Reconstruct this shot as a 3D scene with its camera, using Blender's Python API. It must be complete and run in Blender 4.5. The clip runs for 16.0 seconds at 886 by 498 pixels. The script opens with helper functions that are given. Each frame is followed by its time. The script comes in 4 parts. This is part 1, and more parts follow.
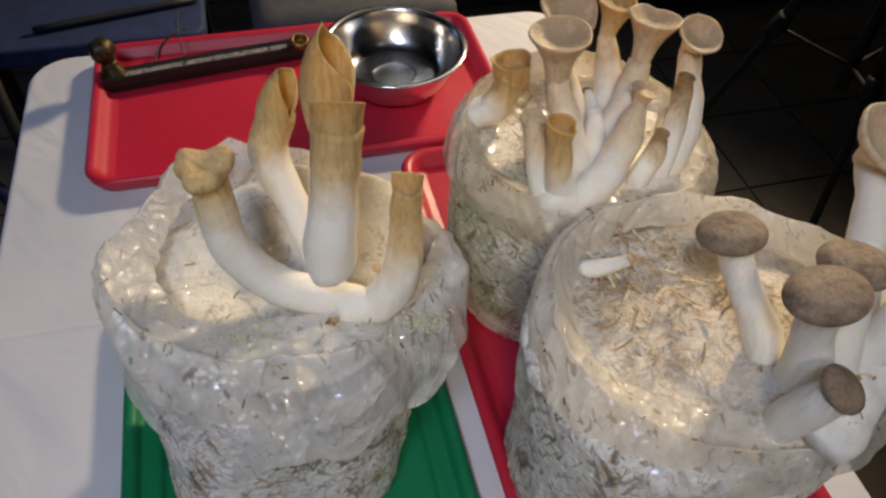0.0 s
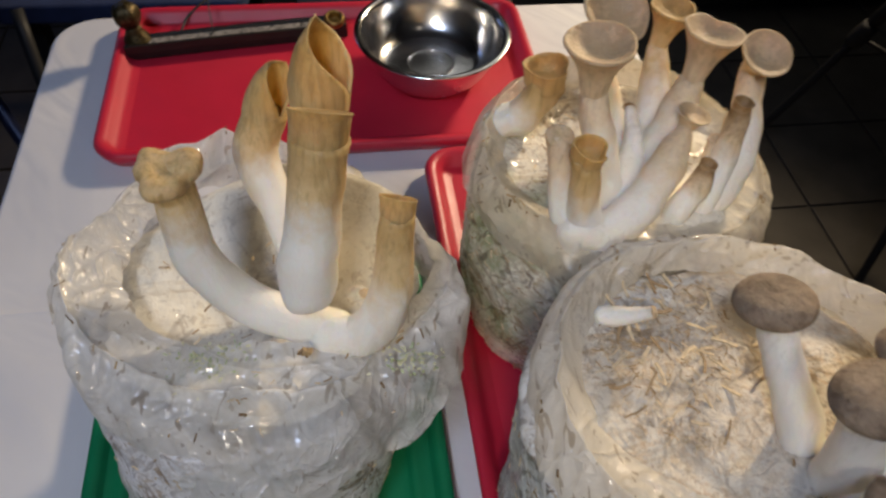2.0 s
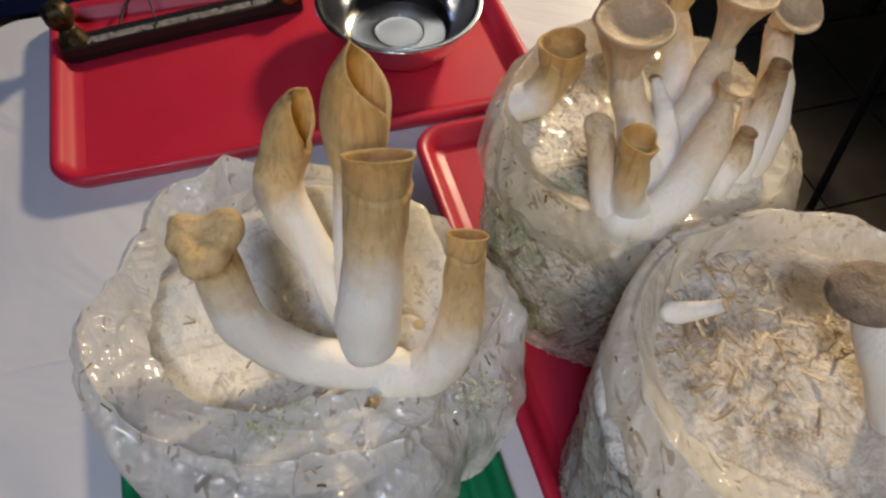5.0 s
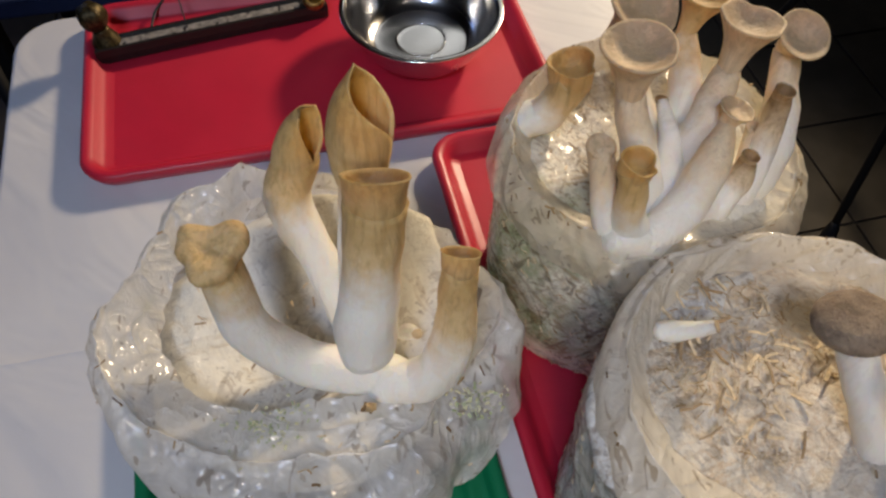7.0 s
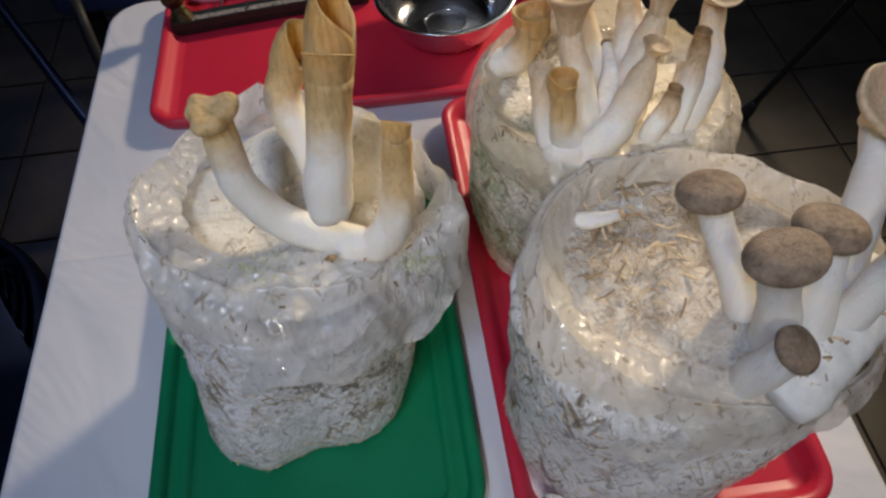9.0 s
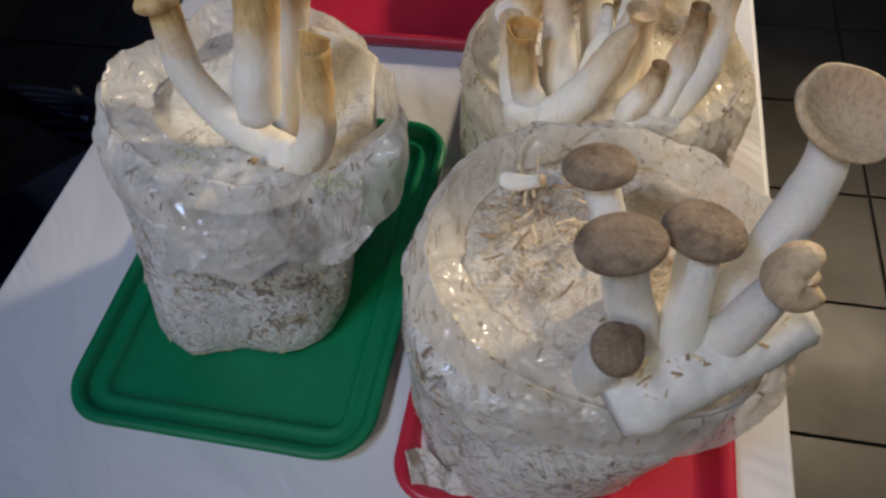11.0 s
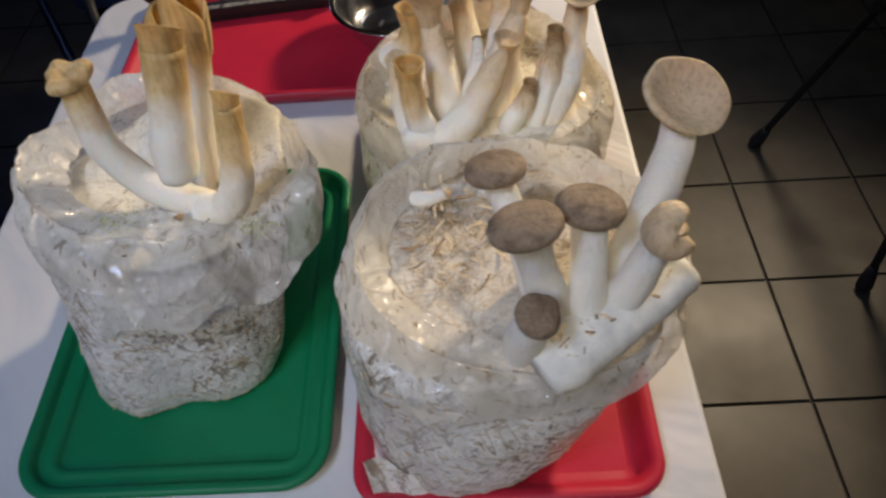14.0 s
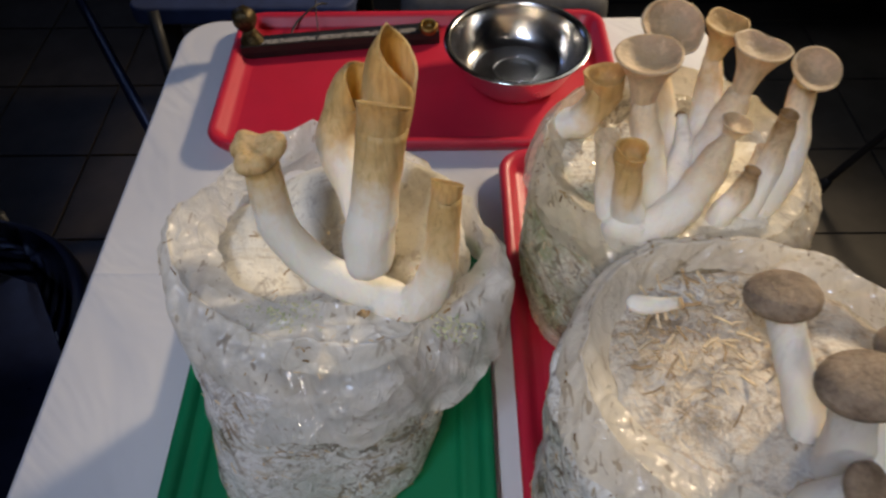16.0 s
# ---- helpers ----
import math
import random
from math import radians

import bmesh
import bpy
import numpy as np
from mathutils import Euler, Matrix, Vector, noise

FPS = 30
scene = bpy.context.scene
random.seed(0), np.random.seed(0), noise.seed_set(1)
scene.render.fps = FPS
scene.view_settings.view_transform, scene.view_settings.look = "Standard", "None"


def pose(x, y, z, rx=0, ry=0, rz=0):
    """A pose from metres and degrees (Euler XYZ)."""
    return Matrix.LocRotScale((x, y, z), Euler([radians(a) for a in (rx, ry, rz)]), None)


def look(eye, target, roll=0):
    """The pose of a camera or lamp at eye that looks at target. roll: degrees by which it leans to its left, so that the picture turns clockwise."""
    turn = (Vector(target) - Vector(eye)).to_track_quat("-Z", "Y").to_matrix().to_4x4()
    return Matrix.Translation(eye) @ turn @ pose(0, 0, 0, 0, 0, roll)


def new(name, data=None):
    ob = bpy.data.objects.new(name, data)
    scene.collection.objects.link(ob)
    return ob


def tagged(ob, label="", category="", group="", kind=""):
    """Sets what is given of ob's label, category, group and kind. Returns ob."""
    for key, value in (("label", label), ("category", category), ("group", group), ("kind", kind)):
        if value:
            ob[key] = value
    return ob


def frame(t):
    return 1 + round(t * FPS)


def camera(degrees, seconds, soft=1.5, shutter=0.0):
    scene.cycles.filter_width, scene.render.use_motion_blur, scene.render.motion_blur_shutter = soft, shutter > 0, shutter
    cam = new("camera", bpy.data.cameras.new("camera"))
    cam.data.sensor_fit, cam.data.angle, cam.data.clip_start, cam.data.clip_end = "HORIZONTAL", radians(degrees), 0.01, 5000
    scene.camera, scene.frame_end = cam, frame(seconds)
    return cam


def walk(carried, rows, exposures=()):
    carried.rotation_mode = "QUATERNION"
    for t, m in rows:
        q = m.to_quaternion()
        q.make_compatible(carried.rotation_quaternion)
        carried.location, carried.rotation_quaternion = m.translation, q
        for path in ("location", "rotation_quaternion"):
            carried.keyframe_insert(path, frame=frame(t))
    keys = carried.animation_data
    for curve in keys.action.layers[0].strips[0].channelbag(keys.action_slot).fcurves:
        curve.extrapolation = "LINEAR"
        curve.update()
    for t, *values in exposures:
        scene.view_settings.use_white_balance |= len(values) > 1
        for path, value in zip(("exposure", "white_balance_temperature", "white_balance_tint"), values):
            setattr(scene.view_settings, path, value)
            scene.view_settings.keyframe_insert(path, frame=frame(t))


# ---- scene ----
cam = camera(61.9, 16.0, 2.5, 0.35)
METRES, EYE, TILT, LEAN, TURN = 1.21, 1.347, -48.5, -2.4, -14.35
ROWS = [
    (0.0, 0.0, 0.0, 0.0, 0.0, -0.0, 0.0),
    (0.5, 0.0023, 0.0045, 0.0085, -1.39, 0.34, 1.64),
    (1.0, 0.0084, -0.0003, 0.0172, -1.6, 0.93, 0.17),
    (1.5, 0.0095, 0.0111, 0.0129, -1.39, 0.72, -0.73),
    (2.0, 0.0236, 0.0532, 0.0287, 3.71, -1.93, -5.2),
    (2.5, 0.0386, 0.0892, 0.0368, 8.36, -3.82, -10.04),
    (3.0, 0.0181, 0.0997, 0.0494, 8.18, -4.56, -7.75),
    (3.5, -0.0263, 0.1001, 0.0634, -0.39, -4.12, -0.06),
    (4.0, -0.0381, 0.0897, 0.0654, -1.99, -5.7, 2.01),
    (6.5, -0.0261, 0.0819, 0.072, 0.21, -7.22, 0.54),
    (7.0, -0.0209, 0.0723, 0.0774, 0.88, -7.02, 0.04),
    (7.5, 0.008, 0.0542, 0.0804, 3.48, -6.16, -1.59),
    (8.0, 0.0638, 0.0544, 0.0645, 8.63, -7.07, -6.74),
    (8.5, 0.0617, 0.0223, 0.0491, 9.51, -5.59, -5.99),
    (9.0, 0.0613, -0.02, 0.0021, 7.47, -4.39, -2.34),
    (11.5, 0.2492, 0.0307, 0.0026, 23.38, -9.21, -15.8),
    (12.0, 0.27, 0.0119, 0.0038, 15.47, -4.98, -5.05),
    (12.5, 0.259, -0.0093, -0.01, 10.84, -3.02, -0.69),
    (13.0, 0.2516, -0.0213, -0.0199, 11.15, -2.97, -2.44),
    (13.5, 0.241, -0.0254, -0.0197, 11.9, -3.08, -4.77),
    (14.0, 0.2163, -0.0254, -0.0169, 13.05, -3.09, -5.96),
    (14.5, 0.1428, -0.0492, -0.018, 9.64, -2.12, -4.57),
    (15.0, 0.0857, -0.0678, -0.0197, 7.66, -0.58, -4.37),
    (15.5, 0.0712, -0.0358, 0.0025, 8.56, -0.53, -6.93),
    (16.0, 0.0584, 0.0084, 0.0195, 11.6, -2.28, -8.65),
]
walk(cam, [(t, pose(0, 0, EYE, TILT, LEAN, TURN) @ pose(METRES * x, METRES * y, METRES * z, 90 + pitch, roll, yaw)) for t, x, y, z, yaw, pitch, roll in ROWS],
     exposures=[(0.0, -0.16, 6950, 8), (2.5, -0.19, 6850, 8), (7.5, -0.20, 6750, 8), (9.0, -0.20, 6400, 8), (11.5, -0.33, 6400, 8), (12.5, -0.14, 6650, 8), (13.5, -0.10, 6650, 8), (14.5, -0.16, 6600, 8), (16.0, -0.22, 6800, 8)])

TOP = 0.74  # height of the table top


# ---- world, lights, exposure ----
world = bpy.data.worlds.new("room_dark")
scene.world = world
world.use_nodes = True
world.node_tree.nodes["Background"].inputs["Color"].default_value = (0.05, 0.055, 0.07, 1)
world.node_tree.nodes["Background"].inputs["Strength"].default_value = 0.22
scene.view_settings.exposure = 0.0


def area_lamp(name, eye, target, size, watts, colour, size_y=None):
    data = bpy.data.lights.new(name, "AREA")
    data.shape = "RECTANGLE"
    data.size, data.size_y, data.energy, data.color = size, size_y or size, watts, colour
    ob = new(name, data)
    ob.matrix_world = look(eye, target)
    return ob


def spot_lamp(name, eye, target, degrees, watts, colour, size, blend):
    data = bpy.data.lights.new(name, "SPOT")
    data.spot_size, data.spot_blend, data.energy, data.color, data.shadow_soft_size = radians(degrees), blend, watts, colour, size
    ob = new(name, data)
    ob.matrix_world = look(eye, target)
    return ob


spot_lamp("stand_lamp_light", (1.375, 1.74, 1.70), (0.28, 0.48, 0.70), 98, 160, (1.0, 0.80, 0.57), 0.11, 0.85)
# Unseen fill, added to cast blue over the left of the table.
spot_lamp("fill_spot_cool", (-0.55, -0.65, 2.75), (0.04, 0.54, 0.74), 38, 80, (0.49, 0.63, 1.0), 0.2, 0.7)
# Added front fill for the bags, kept narrow to spare the floor.
spot_lamp("fill_spot_neutral", (-0.45, -1.55, 2.75), (0.10, 0.42, 0.80), 21, 100, (1.0, 0.91, 0.79), 0.2, 1.0)
# Extra fill with no seen source, brightens the open bag and its mushrooms.
spot_lamp("fill_spot_right", (0.80, -0.55, 2.75), (0.38, 0.26, 0.86), 26, 21, (1.0, 0.90, 0.76), 0.15, 1.0)
# Invented area lamp that lifts the dark background and shows in the bowl.
area_lamp("back_fill_light", (1.30, 3.10, 2.98), (1.30, 3.05, 0.0), 1.3, 4.5, (0.95, 0.97, 1.0), 0.85)
# Added blue fill on the side table; its source is unseen.
area_lamp("blue_fill_light", (-1.3, 2.4, 1.5), (-0.3, 1.4, 0.6), 0.5, 2.2, (0.3, 0.45, 1.0))


# ---- materials ----
class Mat:
    """A small node material builder round one Principled shader."""

    def __init__(self, name, colour=(0.5, 0.5, 0.5), rough=0.5, metal=0.0, **more):
        self.m = bpy.data.materials.new(name)
        self.m.use_nodes = True
        self.t = self.m.node_tree
        self.p = self.t.nodes["Principled BSDF"]
        self.p.inputs["Base Color"].default_value = (*colour, 1)
        self.p.inputs["Roughness"].default_value = rough
        self.p.inputs["Metallic"].default_value = metal
        for k, v in more.items():
            self.p.inputs[k.replace("_", " ")].default_value = v
        self.co = self.node("ShaderNodeTexCoord").outputs["Object"]

    def node(self, kind, **values):
        n = self.t.nodes.new(kind)
        for k, v in values.items():
            n.inputs[k.replace("_", " ")].default_value = v
        return n

    def link(self, a, b):
        self.t.links.new(a, b)

    def noise(self, scale, detail=3.0, rough=0.55, stretch=None, turn=(0, 0, 0), warp=0.0):
        n = self.node("ShaderNodeTexNoise", Scale=scale, Detail=detail, Roughness=rough, Distortion=warp)
        src = self.co
        if stretch:
            mp = self.node("ShaderNodeMapping")
            mp.vector_type = "TEXTURE"
            mp.inputs["Rotation"].default_value = turn
            mp.inputs["Scale"].default_value = tuple(1 / f for f in stretch)
            self.link(src, mp.inputs["Vector"])
            src = mp.outputs["Vector"]
        self.link(src, n.inputs["Vector"])
        return n.outputs["Fac"]

    def ramp(self, fac, *stops):
        r = self.node("ShaderNodeValToRGB")
        e = r.color_ramp.elements
        while len(e) < len(stops):
            e.new(0.5)
        for el, (pos, c) in zip(e, stops):
            el.position = pos
            el.color = (c, c, c, 1) if isinstance(c, (int, float)) else (*c, 1)
        self.link(fac, r.inputs["Fac"])
        return r.outputs["Color"]

    def mix(self, fac, a, b):
        n = self.t.nodes.new("ShaderNodeMix")
        n.data_type = "RGBA"
        for v, i in ((fac, 0), (a, 6), (b, 7)):
            if isinstance(v, (int, float)):
                n.inputs[i].default_value = v
            elif isinstance(v, tuple):
                n.inputs[i].default_value = (*v, 1)
            else:
                self.link(v, n.inputs[i])
        return n.outputs[2]

    def math(self, op, a, b=0.0):
        n = self.t.nodes.new("ShaderNodeMath")
        n.operation = op
        for v, i in ((a, 0), (b, 1)):
            if isinstance(v, (int, float)):
                n.inputs[i].default_value = v
            else:
                self.link(v, n.inputs[i])
        return n.outputs[0]

    def colour(self, out):
        self.link(out, self.p.inputs["Base Color"])

    def rough(self, out):
        self.link(out, self.p.inputs["Roughness"])

    def bump(self, height, strength, distance):
        b = self.node("ShaderNodeBump", Strength=strength, Distance=distance)
        self.link(height, b.inputs["Height"])
        self.link(b.outputs["Normal"], self.p.inputs["Normal"])

    def attribute(self, name):
        a = self.t.nodes.new("ShaderNodeAttribute")
        a.attribute_name = name
        return a.outputs["Fac"]


def plain(name, colour, rough=0.5, metal=0.0, vary=0.12, scale=30.0, grain=0.15, **more):
    """Paint, plastic or metal with slight mottling, uneven gloss and a fine grain."""
    m = Mat(name, colour, rough, metal, **more)
    n = m.noise(scale, 4)
    dark = tuple(c * (1 - vary) for c in colour)
    light = tuple(min(1, c * (1 + vary)) for c in colour)
    m.colour(m.ramp(n, (0.3, dark), (0.7, light)))
    m.rough(m.ramp(m.noise(scale * 0.4, 5), (0.3, max(0, rough - 0.08)), (0.7, min(1, rough + 0.1))))
    if grain:
        m.bump(m.noise(scale * 14, 3), grain, 0.0006)
    return m.m


def straw_material(name, pale, brown, cover, mould=None, coat=0.5, soft=0.0, relief=0.7):
    """White mycelium grown through chopped straw, under a clear film where coat is set."""
    m = Mat(name, pale, 0.55, Coat_Weight=coat, Coat_Roughness=0.14)
    patch = m.noise(14, 4, 0.6, warp=0.6)
    base = m.mix(m.ramp(m.noise(45, 6, 0.7), (0.34, 0.0), (0.62, 1.0)), tuple(c * 0.80 for c in pale), pale)
    tint = m.math("MULTIPLY", m.ramp(m.noise(52, 6, 0.72, warp=3.0), (0.47, 0.0), (0.60, 1.0)), m.ramp(patch, (0.38, cover * 0.25), (0.6, cover)))
    base = m.mix(tint, base, brown)
    if mould:
        spread = m.ramp(m.noise(16, 5, 0.7), (0.45, 0.0), (0.62, 0.8))
        xyz = m.node("ShaderNodeSeparateXYZ")
        m.link(m.co, xyz.inputs[0])
        side = m.ramp(m.math("MULTIPLY", xyz.outputs[0], -1.0), (0.03, 0.0), (0.10, 1.0))
        base = m.mix(m.math("MULTIPLY", spread, side), base, mould)
    heights = []
    for k, (turn, colour) in enumerate((((0.3, 0.2, 0.4), (0.36, 0.24, 0.12)), ((1.2, 0.5, 1.5), (0.22, 0.14, 0.07)),
                                        ((0.7, 1.3, 2.4), (0.44, 0.32, 0.16)), ((2.1, 0.1, 0.9), (0.14, 0.085, 0.045)), ((0.9, 2.2, 0.3), (0.13, 0.08, 0.04)))):
        f = m.noise(78 if k == 4 else 112 + 24 * k, 2.0, 0.5, (1.0, 0.13, 1.0), turn, 0.9)
        lo = 0.618 - 0.045 * cover
        fleck = m.math("MULTIPLY", m.ramp(f, (lo, 0.0), (lo + 0.07, 0.78 - soft)), m.ramp(patch, (0.36, 0.2), (0.6, 1.0)))
        base = m.mix(fleck, base, colour)
        heights.append(fleck)
    m.colour(base)
    wr = m.math("ADD", m.noise(60, 6, 0.65, warp=1.5), m.math("MULTIPLY", m.noise(190, 3, 0.6, (1, 0.4, 1), (0.4, 0.9, 0.2), 1.0), 0.5))
    m.bump(wr, relief, 0.006)
    if coat:
        b = m.node("ShaderNodeBump", Strength=0.8, Distance=0.004)
        m.link(m.math("ADD", m.math("MULTIPLY", foil(m, 45), 2.6), m.math("MULTIPLY", crease(m, 30, 10), 0.8)), b.inputs["Height"])
        m.link(b.outputs["Normal"], m.p.inputs["Coat Normal"])
    return m.m


def crease(m, scale, sharp):
    """Thin sharp creases of crumpled film."""
    n = m.noise(scale, 3.0, 0.5, (1, 1, 0.55), (0.5, 0.3, 0.2), 0.8)
    f = m.math("ABSOLUTE", m.math("SUBTRACT", n, 0.5))
    return m.math("POWER", m.math("SUBTRACT", 1.0, m.math("MULTIPLY", f, 2.0)), sharp)


def foil(m, scale, warp=0.25):
    """Flat tilted facets of crinkled film, each cell with a slope of its own."""
    n = m.node("ShaderNodeTexNoise", Scale=scale * 0.6, Detail=2.0)
    m.link(m.co, n.inputs["Vector"])
    shift = m.t.nodes.new("ShaderNodeVectorMath")
    shift.operation = "MULTIPLY_ADD"
    m.link(n.outputs["Color"], shift.inputs[0])
    shift.inputs[1].default_value = (warp / scale,) * 3
    m.link(m.co, shift.inputs[2])
    v = m.node("ShaderNodeTexVoronoi", Scale=scale)
    m.link(shift.outputs[0], v.inputs["Vector"])
    local = m.t.nodes.new("ShaderNodeVectorMath")
    local.operation = "SUBTRACT"
    m.link(shift.outputs[0], local.inputs[0])
    m.link(v.outputs["Position"], local.inputs[1])
    tilt = m.t.nodes.new("ShaderNodeVectorMath")
    tilt.operation = "SUBTRACT"
    m.link(v.outputs["Color"], tilt.inputs[0])
    tilt.inputs[1].default_value = (0.5, 0.5, 0.5)
    dot = m.t.nodes.new("ShaderNodeVectorMath")
    dot.operation = "DOT_PRODUCT"
    m.link(local.outputs[0], dot.inputs[0])
    m.link(tilt.outputs[0], dot.inputs[1])
    return m.math("MULTIPLY", dot.outputs["Value"], scale)


def film_material(name, colour, thin, thick, stain=0.3):
    """Crumpled milky bag film: partly clear, lit through, with cream stains under a crinkled gloss."""
    m = Mat(name, colour, 0.45, Specular_IOR_Level=0.2)
    st = m.ramp(m.noise(22, 5, 0.65), (0.52, 0.0), (0.72, stain))
    speck = m.ramp(m.noise(150, 1.5, 0.5, (1, 0.3, 1), (0.6, 1.1, 0.4), 1.0), (0.645, 0.0), (0.668, 0.75))
    m.colour(m.mix(speck, m.mix(st, colour, (0.66, 0.55, 0.36)), (0.20, 0.12, 0.05)))
    creases = m.math("ADD", crease(m, 13, 9), m.math("ADD", m.math("MULTIPLY", crease(m, 36, 12), 0.5), m.math("MULTIPLY", crease(m, 95, 8), 0.15)))
    m.bump(m.math("ADD", creases, m.math("MULTIPLY", foil(m, 30), 2.0)), 0.6, 0.004)
    gloss = m.node("ShaderNodeBump", Strength=1.0, Distance=0.004)
    m.link(m.math("ADD", creases, m.math("ADD", m.math("MULTIPLY", foil(m, 30), 4.0), m.math("MULTIPLY", foil(m, 75), 1.1))), gloss.inputs["Height"])
    clear = m.node("ShaderNodeBsdfTransparent")
    glow = m.node("ShaderNodeBsdfTranslucent")
    glow.inputs["Color"].default_value = (*colour, 1)
    shine = m.node("ShaderNodeBsdfGlossy", Roughness=0.19)
    m.link(gloss.outputs["Normal"], shine.inputs["Normal"])
    body, film, whole = (m.node("ShaderNodeMixShader") for _ in range(3))
    body.inputs[0].default_value = 0.42
    m.link(m.p.outputs[0], body.inputs[1])
    m.link(glow.outputs[0], body.inputs[2])
    white = m.math("MULTIPLY", m.ramp(crease(m, 20, 14), (0.55, 0.0), (0.98, 1.0)), 0.55)
    m.link(m.math("MAXIMUM", m.math("MAXIMUM", speck, white), m.ramp(m.noise(16, 4, 0.6, warp=1.2), (0.34, thin), (0.66, thick))), film.inputs[0])
    m.link(clear.outputs[0], film.inputs[1])
    m.link(body.outputs[0], film.inputs[2])
    whole.inputs[0].default_value = 0.085
    m.link(film.outputs[0], whole.inputs[1])
    m.link(shine.outputs[0], whole.inputs[2])
    m.link(whole.outputs[0], m.t.nodes["Material Output"].inputs["Surface"])
    return m.m


def flesh_material(name, middle, top, start=0.51):
    """Mushroom flesh, white below and tan above, after the growth attribute."""
    m = Mat(name, (0.8, 0.77, 0.7), 0.55, Subsurface_Weight=0.28, Subsurface_Scale=0.012)
    m.p.inputs["Subsurface Radius"].default_value = (1.0, 0.7, 0.45)
    g = m.math("ADD", m.attribute("growth"), m.math("MULTIPLY", m.math("SUBTRACT", m.noise(60, 5, 0.65), 0.5), 0.42))
    streak = m.noise(300, 3, 0.6, (1, 1, 0.06))
    col = m.ramp(g, (start, (0.92, 0.875, 0.78)), (start + 0.24, middle), (0.97, top), (1.0, tuple(c * 0.8 for c in top)))
    col = m.mix(m.ramp(m.noise(24, 4, 0.6), (0.48, 0.0), (0.75, 0.3)), col, tuple(c * f for c, f in zip(middle, (1.0, 0.97, 0.95))))
    tan = m.ramp(g, (0.58, 0.0), (0.85, 0.55))
    m.colour(m.mix(m.math("MULTIPLY", m.ramp(streak, (0.48, 0.0), (0.62, 1.0)), tan), col, tuple(c * 0.72 for c in top)))
    m.bump(m.math("ADD", m.noise(60, 6, 0.65), m.math("MULTIPLY", streak, 0.6)), 0.55, 0.004)
    return m.m


def cap_material(name, dark, light, scale):
    m = Mat(name, light, 0.6, Subsurface_Weight=0.05, Subsurface_Scale=0.005)
    n = m.math("ADD", m.math("MULTIPLY", m.noise(scale, 5, 0.65), 0.78), m.math("MULTIPLY", m.noise(scale * 5, 3, 0.6), 0.22))
    m.colour(m.ramp(n, (0.36, dark), (0.62, light)))
    m.bump(m.math("ADD", m.noise(scale * 4, 5, 0.75), m.math("MULTIPLY", m.noise(scale * 0.8, 3, 0.6, warp=2.0), 1.5)), 0.85, 0.0022)
    return m.m


def cloth_material():
    """White table cover with soft ripples and one straight fold line."""
    m = Mat("white_table_cover", (0.69, 0.69, 0.71), 0.5)
    m.colour(m.ramp(m.noise(7, 5, 0.6), (0.3, (0.655, 0.655, 0.68)), (0.7, (0.71, 0.71, 0.725))))
    xyz = m.node("ShaderNodeSeparateXYZ")
    m.link(m.co, xyz.inputs[0])
    wob = m.math("ADD", xyz.outputs[1], m.math("MULTIPLY", m.noise(5, 2), 0.012))
    off = m.math("ABSOLUTE", m.math("SUBTRACT", wob, 0.146))
    fold = m.math("POWER", 2.718, m.math("MULTIPLY", off, -260.0))
    ripple = m.math("ADD", m.noise(8, 3, 0.5, (1, 0.45, 1), (0, 0, 0.7), 1.0), m.math("MULTIPLY", m.noise(700, 2), 0.02))
    m.bump(m.math("ADD", ripple, m.math("MULTIPLY", fold, 0.16)), 0.6, 0.014)
    return m.m


STEM = flesh_material("white_flesh", (0.86, 0.83, 0.77), (0.80, 0.74, 0.63))
CAP_TAN = flesh_material("tan_flesh", (0.76, 0.55, 0.28), (0.56, 0.35, 0.125), 0.48)
CAP_PALE = flesh_material("pale_flesh", (0.83, 0.66, 0.44), (0.63, 0.46, 0.28), 0.42)
CAP_DARK = cap_material("cap_dark", (0.17, 0.115, 0.074), (0.41, 0.30, 0.205), 70)
CAP_RUST = flesh_material("rust_flesh", (0.72, 0.58, 0.38), (0.33, 0.20, 0.09))
BLOCK_A = straw_material("grey_white_straw", (0.88, 0.86, 0.85), (0.45, 0.38, 0.30), 0.5)
BLOCK_B = straw_material("cream_straw", (0.92, 0.86, 0.72), (0.50, 0.36, 0.19), 0.7, (0.26, 0.33, 0.14))
BLOCK_C = straw_material("white_straw", (0.87, 0.85, 0.80), (0.52, 0.43, 0.31), 0.5)
TOP_C = straw_material("open_straw", (0.87, 0.79, 0.66), (0.64, 0.45, 0.26), 1.0, coat=0.0, soft=0.3)
TOP_A = straw_material("cream_mycelium", (0.88, 0.83, 0.71), (0.70, 0.58, 0.40), 0.15, coat=0.25, soft=0.4, relief=0.3)
SLAB = plain("white_mycelium", (0.85, 0.83, 0.77), 0.55, vary=0.16, scale=70, grain=0.9, Coat_Weight=0.15)
FILM = film_material("milky_film", (0.98, 0.965, 0.93), 0.52, 0.92)
FILM_CREAM = film_material("cream_film", (0.96, 0.92, 0.83), 0.55, 0.93, 0.3)
FILM_CLEAR = film_material("clear_film", (0.94, 0.87, 0.71), 0.40, 0.84, 0.5)
RED = plain("red_plastic", (0.52, 0.017, 0.045), 0.42, vary=0.06, scale=18, grain=0.25)
GREEN = plain("green_plastic", (0.003, 0.175, 0.070), 0.46, vary=0.08, scale=18, grain=0.25, Specular_IOR_Level=0.32)
WHITE = cloth_material()
